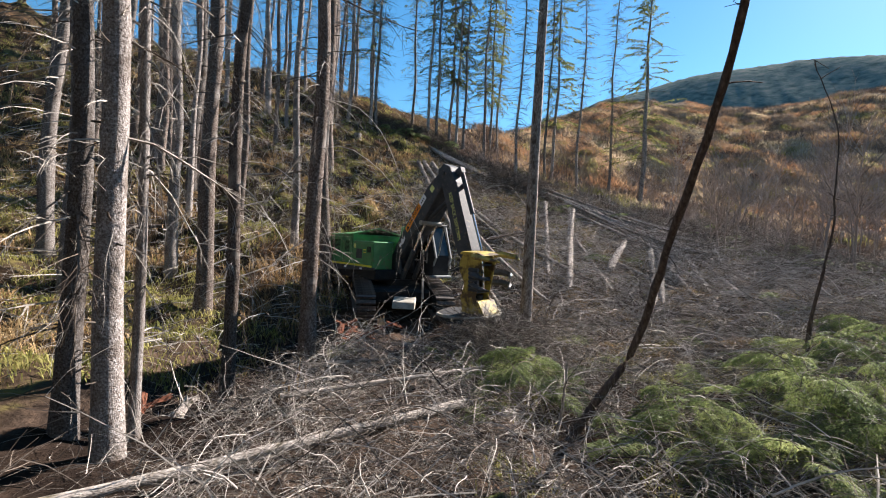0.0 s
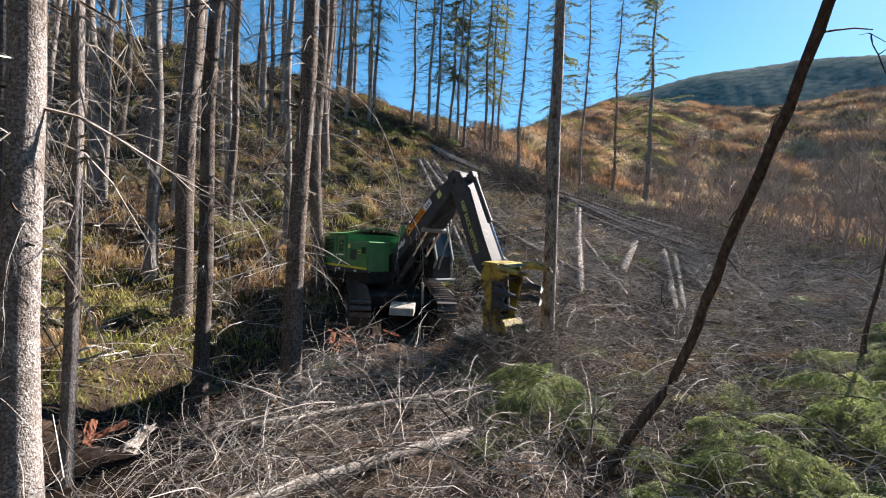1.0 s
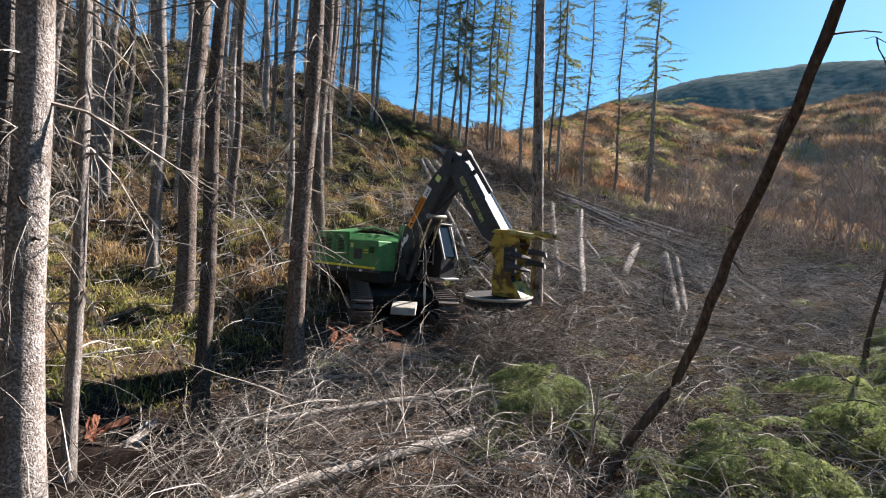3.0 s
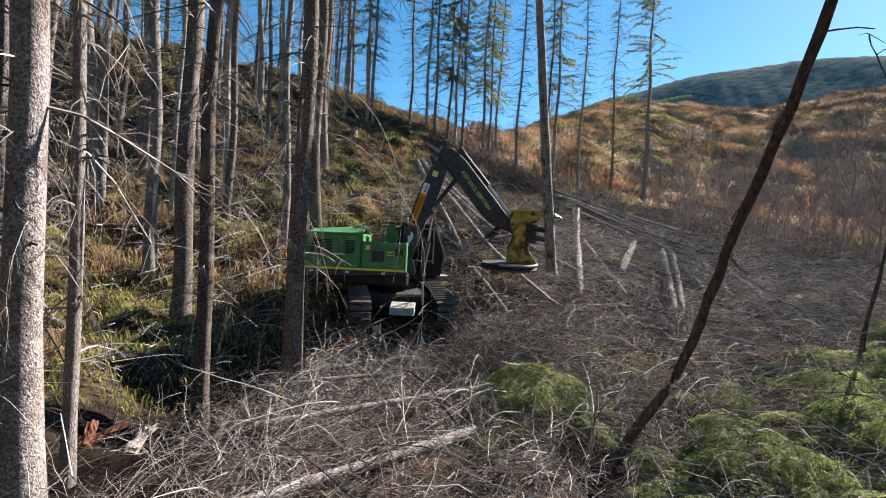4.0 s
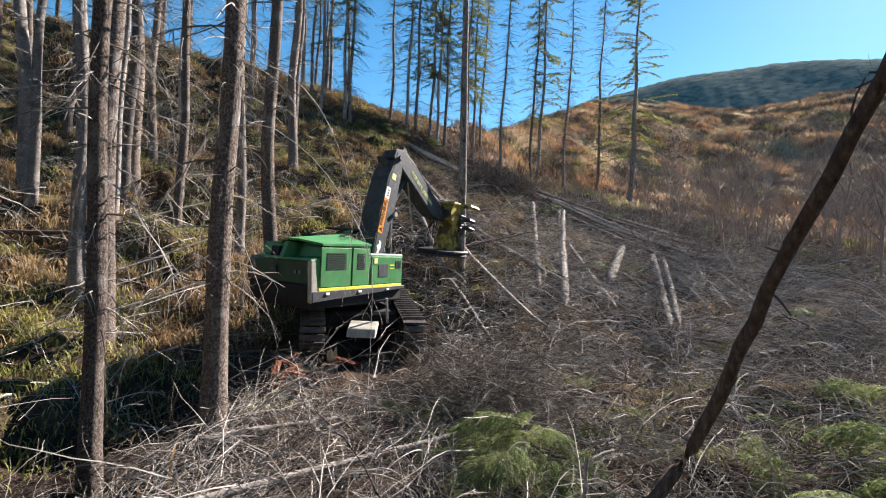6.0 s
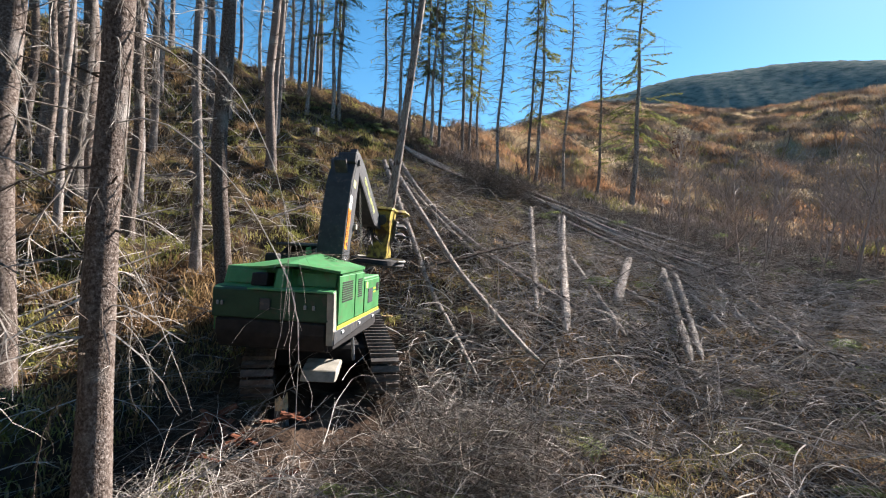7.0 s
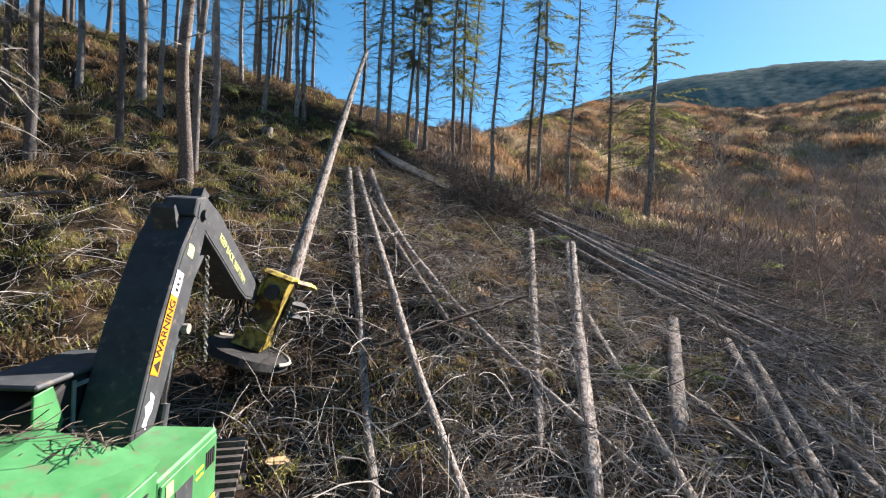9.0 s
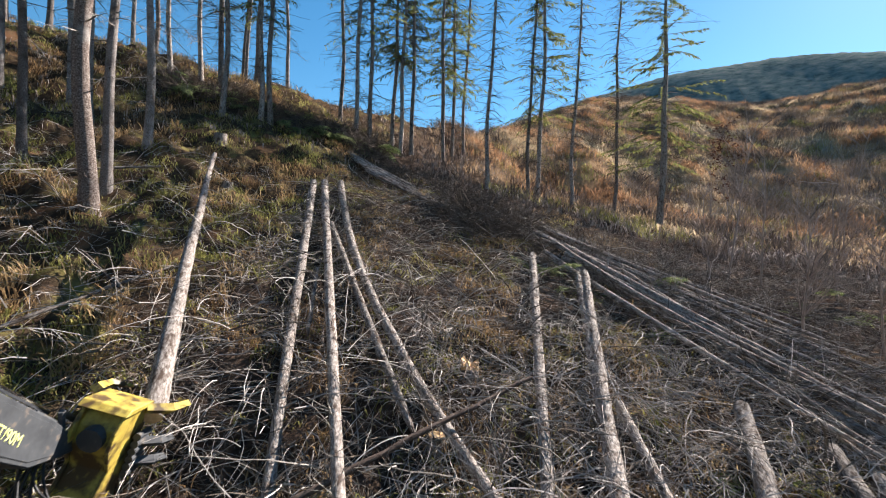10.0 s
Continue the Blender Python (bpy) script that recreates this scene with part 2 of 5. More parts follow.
def build_ground():
    az = np.radians(np.concatenate([np.arange(-180, -60, 6), np.arange(-60, 62, 0.5), np.arange(62, 180, 6)]))
    rad = np.concatenate([[0.004, 0.3], np.arange(0.6, 60, 0.33), np.arange(60, 240, 1.5), 240 * 1.03 ** np.arange(0, 88)])
    a, r = np.meshgrid(az, rad, indexing="ij")
    x, y = r * np.sin(a), r * np.cos(a)
    v = np.stack([x, y, relief(x, y)], -1).reshape(-1, 3)
    na, nr = len(az), len(rad)
    i, j = np.meshgrid(np.arange(na), np.arange(nr - 1), indexing="ij")
    i2 = (i + 1) % na
    f = np.stack([i * nr + j, i2 * nr + j, i2 * nr + j + 1, i * nr + j + 1], -1).reshape(-1, 4)[:, ::-1]
    v = np.concatenate([v, [[0, 0, float(relief(0, 0.1))]]])
    x, y = v[:, 0], v[:, 1]
    rr = np.hypot(x, y)
    # cover: -1 soil darkened for shade, 0 slash and bare soil, 1 grassy forest floor, 2 dry hill, 3 far woods paled for
    # haze
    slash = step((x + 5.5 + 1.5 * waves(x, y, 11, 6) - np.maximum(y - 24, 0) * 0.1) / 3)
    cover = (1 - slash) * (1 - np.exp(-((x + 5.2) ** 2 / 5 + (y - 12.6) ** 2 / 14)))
    # torn: soil blackened in colour where shade lies left of the machine
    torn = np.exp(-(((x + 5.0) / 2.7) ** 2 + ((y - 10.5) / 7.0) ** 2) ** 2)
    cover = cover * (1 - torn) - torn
    # berm: same darkened soil on the ridge's shaded flank and beneath decked stems
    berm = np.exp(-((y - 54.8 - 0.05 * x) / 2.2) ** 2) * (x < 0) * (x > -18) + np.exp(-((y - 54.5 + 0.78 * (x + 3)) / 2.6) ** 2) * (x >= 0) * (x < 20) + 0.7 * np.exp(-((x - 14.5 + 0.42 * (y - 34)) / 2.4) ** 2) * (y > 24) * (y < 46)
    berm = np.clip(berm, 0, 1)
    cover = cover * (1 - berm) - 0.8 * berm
    hill = step((rr - 62 + 4 * waves(x, y, 12, 12)) / 10) * step((x - 4) / 8)
    cover = cover * (1 - hill) + 2 * hill
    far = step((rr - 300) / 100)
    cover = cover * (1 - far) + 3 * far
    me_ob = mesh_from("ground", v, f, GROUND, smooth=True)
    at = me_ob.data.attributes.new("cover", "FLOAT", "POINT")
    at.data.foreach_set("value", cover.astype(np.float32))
    return tagged(me_ob, "brown soil of a logged slope with litter, moss and dry grass", "ground", kind="structure")


def ground_material():
    m = bpy.data.materials.new("forest_soil")
    m.use_nodes = True
    nt = m.node_tree
    b = nt.nodes["Principled BSDF"]
    b.inputs["Roughness"].default_value = 1.0
    b.inputs["Specular IOR Level"].default_value = 0.0
    co = nt.nodes.new("ShaderNodeTexCoord").outputs["Object"]

    def noise_ramp(scale, stops, detail=8):
        n = nt.nodes.new("ShaderNodeTexNoise")
        n.inputs["Scale"].default_value, n.inputs["Detail"].default_value, n.inputs["Roughness"].default_value = scale, detail, 0.7
        nt.links.new(co, n.inputs["Vector"])
        r = nt.nodes.new("ShaderNodeValToRGB")
        els = r.color_ramp.elements
        while len(els) < len(stops):
            els.new(0.5)
        for e, (p, c) in zip(els, stops):
            e.position, e.color = p, (*c, 1)
        nt.links.new(n.outputs["Fac"], r.inputs[0])
        return r.outputs[0], n
    soil, n1 = noise_ramp(1.6, [(0.3, (0.015, 0.011, 0.009)), (0.46, (0.038, 0.028, 0.022)), (0.58, (0.075, 0.052, 0.037)), (0.74, (0.14, 0.105, 0.08))], 12)
    moss, _ = noise_ramp(0.55, [(0.3, (0.11, 0.055, 0.03)), (0.4, (0.10, 0.065, 0.038)), (0.47, (0.035, 0.025, 0.018)), (0.55, (0.075, 0.055, 0.032)), (0.62, (0.16, 0.135, 0.05)), (0.74, (0.075, 0.09, 0.028))], 12)
    dry, _ = noise_ramp(0.11, [(0.34, (0.08, 0.06, 0.045)), (0.45, (0.20, 0.125, 0.072)), (0.57, (0.32, 0.225, 0.13)), (0.7, (0.29, 0.24, 0.14))], 12)
    # far tree colours lifted and blued; distance haze is put into the ramp
    hazed_woods, _ = noise_ramp(0.045, [(0.36, (0.06, 0.085, 0.082)), (0.48, (0.115, 0.145, 0.135)), (0.58, (0.175, 0.185, 0.165)), (0.68, (0.23, 0.215, 0.185))], 15)
    at = nt.nodes.new("ShaderNodeAttribute")
    at.attribute_name = "cover"
    col = soil
    shade_soil, _ = noise_ramp(2.2, [(0.3, (0.006, 0.005, 0.004)), (0.5, (0.014, 0.0105, 0.009)), (0.7, (0.036, 0.026, 0.021))], 12)
    for i, c in enumerate((shade_soil, moss, dry, hazed_woods)):
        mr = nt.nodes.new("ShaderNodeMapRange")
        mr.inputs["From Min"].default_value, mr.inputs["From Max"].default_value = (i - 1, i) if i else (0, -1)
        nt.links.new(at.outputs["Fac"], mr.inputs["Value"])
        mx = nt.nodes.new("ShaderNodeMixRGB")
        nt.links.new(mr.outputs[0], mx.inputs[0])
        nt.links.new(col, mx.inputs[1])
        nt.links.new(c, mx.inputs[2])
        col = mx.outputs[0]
    nt.links.new(col, b.inputs["Base Color"])
    bp = nt.nodes.new("ShaderNodeBump")
    bp.inputs["Strength"].default_value, bp.inputs["Distance"].default_value = 1.0, 0.15
    nt.links.new(n1.outputs["Fac"], bp.inputs["Height"])
    nt.links.new(bp.outputs[0], b.inputs["Normal"])
    return m


GROUND = ground_material()
build_ground()

# ---- trees ----


def trunk_mesh(rg, height, r0, r1, sway=0.12, sides=12, k=22, flare=0.35):
    z = np.linspace(-0.5, height, k)
    p = np.zeros((1, k, 3))
    p[0, :, 2] = z
    ph = rg.uniform(0, 6.28, 4)
    p[0, :, 0] = sway * (np.sin(z * 0.25 + ph[0]) + 0.4 * np.sin(z * 0.7 + ph[1]) - math.sin(ph[0]) - 0.4 * math.sin(ph[1]))
    p[0, :, 1] = sway * (np.sin(z * 0.22 + ph[2]) + 0.4 * np.sin(z * 0.6 + ph[3]) - math.sin(ph[2]) - 0.4 * math.sin(ph[3]))
    u = np.clip(z / height, 0, 1)
    r = (r0 + (r1 - r0) * u) * (1 + flare * np.exp(-np.maximum(z, 0) / 0.45))
    v, f = tubes(p, r[None], sides)
    v = v + rg.normal(0, r0 * 0.035, v.shape)
    return (v, f), p[0], z


def dead_limbs(rg, axis, z, z0, z1, n, reach, r=0.014, droop=0.12, twigs=5, rise=-0.1, r_trunk=0.16):
    """Bare limbs with side twigs between heights z0 and z1."""
    h = rg.uniform(z0, z1, n)
    a = rg.uniform(0, 6.28, n)
    s = np.stack([np.interp(h, z, axis[:, 0]), np.interp(h, z, axis[:, 1]), h], 1)
    way = np.stack([np.cos(a), np.sin(a), rg.normal(rise, 0.2, n)], 1)
    s = s + way * np.array([1, 1, 0]) * r_trunk * 0.6
    ln = rg.uniform(0.3, 1.0, n) ** 1.3 * reach
    main = bent(rg, s, way, ln, 6, droop * rg.uniform(0.3, 1.6, n), 0.1)
    out = [tubes(main, np.linspace(1, 0.3, 6)[None] * (r * (0.5 + ln / reach))[:, None])]
    if twigs:
        i = np.repeat(np.arange(n), twigs)
        j = rg.randint(1, 6, n * twigs)
        st = main[i, j]
        w = main[i, j] - main[i, j - 1]
        w = w / np.linalg.norm(w, axis=1, keepdims=True) + rg.normal(0, 0.7, w.shape) + np.array([0, 0, -0.25])
        tw = bent(rg, st, w, rg.uniform(0.15, 0.5, len(st)) * ln[i], 4, 0.14, 0.2)
        out.append(tubes(tw, np.linspace(1, 0.4, 4)[None] * np.full((len(st), 1), r * 0.38)))
    return out


def needle_sprays(rg, main, per, size, width):
    """Flat drooping sprays of needles along limbs (n, k, 3): small leaf-shaped quads."""
    n, k, _ = main.shape
    i = np.repeat(np.arange(n), per)
    t = rg.uniform(0.15, 1.0, n * per) * (k - 1.001)
    j = t.astype(int)
    fr = (t - j)[:, None]
    s = main[i, j] * (1 - fr) + main[i, j + 1] * fr
    w = main[i, j + 1] - main[i, j]
    w /= np.linalg.norm(w, axis=1, keepdims=True) + 1e-9
    side = np.cross(w, np.array([0, 0, 1.0]))
    side *= rg.choice([-1, 1], len(s))[:, None]
    d = w * rg.uniform(0.2, 0.9, (len(s), 1)) + side * rg.uniform(0.2, 1, (len(s), 1)) + np.array([0, 0, -1]) * rg.uniform(0, 0.55, (len(s), 1))
    d /= np.linalg.norm(d, axis=1, keepdims=True)
    ln = size * rg.uniform(0.5, 1.2, (len(s), 1))
    nrm = np.cross(d, rg.normal(0, 0.5, d.shape) + np.array([0, 0, 1.0]))
    nrm /= np.linalg.norm(nrm, axis=1, keepdims=True) + 1e-9
    wd = width * rg.uniform(0.6, 1.2, (len(s), 1))
    v = np.stack([s, s + d * ln * 0.45 + nrm * wd, s + d * ln, s + d * ln * 0.5 - nrm * wd], 1).reshape(-1, 3)
    return v, np.arange(len(v)).reshape(-1, 4)


def bare_tree(seed, height=27, r0=0.2, limb_from=2.0, n=110, reach=1.7, twigs=5, bark=None):
    rg = np.random.RandomState(seed)
    root = new("dead_limbed_conifer")
    tr, axis, z = trunk_mesh(rg, height, r0, r0 * 0.28, 0.14)
    mesh_from("trunk", *tr, bark or BARK, root, True)
    mats = (TWIG, TWIG_DARK)
    for i in range(9):
        zz = limb_from + (height * 0.55 - limb_from) * (i + rg.uniform(0.1, 0.9)) / 9
        limb = dead_limbs(rg, axis, z, zz, zz + 0.1, 1, reach * 1.35, r=0.02, droop=0.17, twigs=16, r_trunk=r0)
        br = mesh_from("branch", *limb[0], mats[i % 2], root)
        tagged(mesh_from("twig_growth", *limb[1], mats[i % 2], br), kind="stuff")
    tagged(mesh_from("twig_growth", *joined(*dead_limbs(rg, axis, z, limb_from, height, n, reach, twigs=twigs, r_trunk=r0)), TWIG, root), kind="stuff")
    # short broken limb stubs on the bole
    m = 26
    h, a = rg.uniform(0.8, 14, m), rg.uniform(0, 6.28, m)
    s = np.stack([np.interp(h, z, axis[:, 0]) + np.cos(a) * r0 * 0.8, np.interp(h, z, axis[:, 1]) + np.sin(a) * r0 * 0.8, h], 1)
    st = bent(rg, s, np.stack([np.cos(a), np.sin(a), rg.normal(0.1, 0.2, m)], 1), rg.uniform(0.08, 0.3, m), 3)
    tagged(mesh_from("stub_growth", *tubes(st, np.linspace(1, 0.6, 3)[None] * rg.uniform(0.012, 0.026, (m, 1)), 5), TWIG_DARK, root), kind="stuff")
    return tagged(root, "tall conifer with bark darkened for shade and bare dead lower limbs" if bark else "tall conifer with grey lichened bark and bare dead lower limbs", "tree", "standing timber")


def green_fir(seed, height=34, r0=0.22, crown=0.35, n=120, reach=3.4, per=16, full=1.0, dead=60):
    rg = np.random.RandomState(seed)
    root = new("fir_tree")
    tr, axis, z = trunk_mesh(rg, height, r0, r0 * 0.15, 0.16)
    mesh_from("trunk", *tr, LOG_BARK, root, True)
    tagged(mesh_from("twig_growth", *joined(*dead_limbs(rg, axis, z, height * 0.08, height * 0.9, dead, reach * 0.75, r=0.02, twigs=4, rise=0.05)), TWIG_DARK, root), kind="stuff")
    h = height * (crown + (1 - crown) * rg.uniform(0, 1, n) ** 1.15)
    h = height * crown + np.round((h - height * crown) / 0.85) * 0.85 + rg.normal(0, 0.1, n)
    a = rg.uniform(0, 6.28, n)
    s = np.stack([np.interp(h, z, axis[:, 0]), np.interp(h, z, axis[:, 1]), h], 1)
    ln = reach * (0.35 + 0.65 * np.clip((height - h) / (height * (1 - crown)), 0, 1)) * rg.uniform(0.45, 1.15, n)
    main = bent(rg, s, np.stack([np.cos(a), np.sin(a), rg.normal(0.02, 0.15, n)], 1), ln, 6, 0.07, 0.07)
    tagged(mesh_from("limb_growth", *tubes(main, np.linspace(1, 0.25, 6)[None] * np.full((n, 1), 0.03)), DARK_BARK, root), kind="stuff")
    keep = main[rg.uniform(0, 1, n) < full]
    tagged(mesh_from("crown", *needle_sprays(rg, keep, int(per * 1.8), 0.55, 0.042), FAR_NEEDLE, root), kind="stuff")
    return tagged(root, "slender fir with sparse tiers of green needled limbs", "tree", "firs on the ridge")


def stand(ob, x, y, dia, r0, high=1.0, turn=0.0, lean=(0, 0)):
    s = dia / (2 * r0)
    m = pose(x, y, float(relief(x, y)), lean[0], lean[1], turn) @ Matrix.Diagonal((s, s, high, 1))
    return copy_thing(ob, m)


def build_trees():
    rg = random.Random(4)
    kinds = [bare_tree(21, 27, 0.2, 2.6, 120, 1.9, 5, SHADED_BARK), bare_tree(22, 30, 0.2, 4.5, 90, 1.5), bare_tree(23, 26, 0.2, 1.2, 170, 2.1, 6), bare_tree(24, 31, 0.2, 6, 70, 1.3, 5, SHADED_BARK)]
    # position, girth and kind
    spots = [(-4.9, 6.8, .40, 1), (-6.05, 7.35, .36, 2), (-5.2, 7.8, .18, 2), (-12.0, 20.0, .48, 1), (-8.9, 16.9, .60, 3), (-5.5, 11.9, .36, 0), (-3.7, 12.7, .48, 0),
             (-7.8, 23.6, .40, 2), (-17.2, 19.5, .62, 2), (-5.3, 20.7, .52, 3), (-20.2, 32.5, .7, 0), (-16.0, 28.3, .6, 1), (-14.6, 17.4, .35, 2),
             (-15.9, 28.9, .72, 0), (-11.6, 25.5, .42, 3), (-17.0, 35.8, .46, 1), (-20.8, 32.0, .62, 3),
             (-9.3, 35.6, .62, 3), (-9.8, 37.2, .42, 1), (-15.0, 39.2, .38, 1), (-11.4, 42.5, .44, 2), (-19.1, 47.4, .62, 1), (-16.2, 44.9, .36, 1),
             (-19.4, 26.3, .62, 1), (-13.2, 28.6, .38, 2), (-24.7, 35.4, .5, 3), (-25.3, 30.6, .62, 0)]
    for x, y, d, k in spots:
        stand(kinds[k], x, y, d, 0.2, rg.uniform(0.92, 1.12), rg.uniform(0, 360), (rg.uniform(-0.8, 0.8), rg.uniform(-0.8, 0.8)))
    n = 0
    while n < 50:
        x, y = rg.uniform(-62, -10), rg.uniform(16, 66)
        if x > -12 - (y - 20) * 0.28 + (18 if y > 58 else 0) or math.hypot(x, y) > 72 or math.hypot(x, y) < 22 or x < -y * 1.6 - 4:
            continue
        if any(math.hypot(x - s[0], y - s[1]) < 1.6 for s in spots):
            continue
        spots.append((x, y, 0, 0))
        stand(kinds[rg.choice((1, 3, 1, 3, 0))], x, y, rg.uniform(0.26, 0.5), 0.2, rg.uniform(0.75, 1.1), rg.uniform(0, 360), (rg.uniform(-1, 1), rg.uniform(-1, 1)))
        n += 1
    for k in kinds:
        k.matrix_basis = pose(-30 - 3 * kinds.index(k), 14, float(relief(-30 - 3 * kinds.index(k), 14)))
    # unseen trees added behind the camera to cut the sky light
    for i in range(30):
        a, d = rg.uniform(105, 265), rg.uniform(9, 34)
        x, y = d * math.sin(radians(a)), d * math.cos(radians(a)) - 3
        stand(kinds[i % 4], x, y, rg.uniform(0.3, 0.5), 0.2, rg.uniform(0.85, 1.1), rg.uniform(0, 360))
    # firs on the ridge and in the gully
    sparse = green_fir(31, 34, 0.22, 0.24, 150, 4.2, 30, 0.55, 190)
    green = green_fir(32, 33, 0.22, 0.22, 180, 4.2, 38, 0.65, 140)
    big = green_fir(33, 30, 0.36, 0.20, 110, 7.2, 50, 0.8, 80)
    bare = green_fir(34, 34, 0.2, 0.25, 110, 3.0, 9, 0.3, 300)
    firs = [(bare, 23.3, 65.3, .40), (sparse, 14.6, 63.6, .48), (bare, 13.7, 63.3, .30), (bare, 18.2, 63.2, .30), (bare, 9.0, 59.2, .24), (sparse, 4.9, 61.8, .42),
            (green, 5.9, 64.7, .34), (bare, 1.9, 59.2, .32), (sparse, 0.9, 59.1, .28), (sparse, -1.6, 57.2, .36), (bare, -2.7, 56.3, .32), (green, 0.0, 60.6, .28),
            (sparse, -9.2, 52.4, .30), (bare, -11.5, 51.1, .22), (bare, -8.6, 52.8, .2), (bare, -13.5, 55, .3), (bare, -15.5, 56, .24), (bare, -18, 56, .3), (bare, 7.5, 70, .25), (bare, -5.2, 62, .22)]
    for ob, x, y, d in firs:
        stand(ob, x, y, max(d, .38) * 1.2, {sparse: .22, green: .22, big: .36, bare: .2}[ob] * 1.15, rg.uniform(0.95, 1.1), rg.uniform(0, 360))
    # more unseen firs behind the camera, there to block sky on that side
    for i in range(60):
        a, d = rg.uniform(108, 264), rg.uniform(12, 46)
        x, y = d * math.sin(radians(a)), d * math.cos(radians(a)) - 4
        stand((green, big, green)[i % 3], x, y, rg.uniform(0.5, 0.7), 0.25, rg.uniform(0.7, 0.95), rg.uniform(0, 360))
    stand(big, 27.0, 62.8, 0.72, 0.36, 1.05, 40)
    for i, k in enumerate((sparse, green, big, bare)):
        x, y = -14 + 9 * i, -36 - i
        k.matrix_basis = pose(x, y, float(relief(x, y)))


build_trees()


def bare_sapling(seed, height):
    """A leafless broadleaf sapling with rising limbs."""
    rg = np.random.RandomState(seed)
    root = new("bare_sapling")
    p = bent(rg, np.zeros((1, 3)), np.array([[0.02, 0, 1.0]]), [height], 9, -0.02, 0.05)
    mesh_from("trunk", *tubes(p, np.linspace(0.06, 0.012, 9)[None], 6), SHRUB, root, True)
    n = 26
    i = rg.randint(2, 8, n)
    a = rg.uniform(0, 6.28, n)
    m = bent(rg, p[0, i], np.stack([np.cos(a), np.sin(a), rg.uniform(0.7, 1.6, n)], 1), rg.uniform(0.25, 0.5, n) * height * 0.7, 6, -0.05, 0.1)
    b = [tubes(m, np.linspace(0.024, 0.008, 6)[None] * np.ones((n, 1)))]
    q = np.repeat(np.arange(n), 7)
    j = rg.randint(1, 6, len(q))
    w = m[q, j] - m[q, j - 1]
    w = w / np.linalg.norm(w, axis=1, keepdims=True) + rg.normal(0, 0.5, w.shape)
    b.append(tubes(bent(rg, m[q, j], w, rg.uniform(0.3, 1.0, len(q)), 4, -0.05, 0.15), np.full((len(q), 4), 0.007)))
    tagged(mesh_from("twig_growth", *joined(*b), SHRUB, root), kind="stuff")
    return tagged(root, "leafless grey-brown sapling with rising bare limbs", "sapling", "saplings in the gully")


def build_saplings():
    rg = random.Random(9)
    kinds = [bare_sapling(61, 7), bare_sapling(62, 9), bare_sapling(63, 6)]
    for i in range(100):
        x = rg.uniform(17, 75)
        y = rg.uniform(24, 82)
        if x < y * 0.42 or x > y * 1.15:
            continue
        s = rg.uniform(0.7, 1.3)
        copy_thing(kinds[i % 3], pose(x, y, float(relief(x, y)) - 0.1, rg.uniform(-5, 5), rg.uniform(-5, 5), rg.uniform(0, 360)) @ Matrix.Diagonal((s, s, s, 1)))
    for j, (x, y, s) in enumerate(((22.5, 24.6, 1.25), (26.5, 31.5, 1.35), (20.5, 27.5, 1.0), (33.5, 40, 1.5), (30.5, 33.5, 1.2), (24.5, 22.5, 1.1))):
        copy_thing(kinds[j % 3], pose(x, y, float(relief(x, y)) - 0.1, 2, -3, 70 * j) @ Matrix.Diagonal((s, s, s, 1)))
    for k, (x, y) in zip(kinds, ((27, 38), (30, 36.5), (24.5, 40))):
        k.matrix_basis = pose(x, y, float(relief(x, y)) - 0.1)


build_saplings()

# ---- logs and leaning stems ----


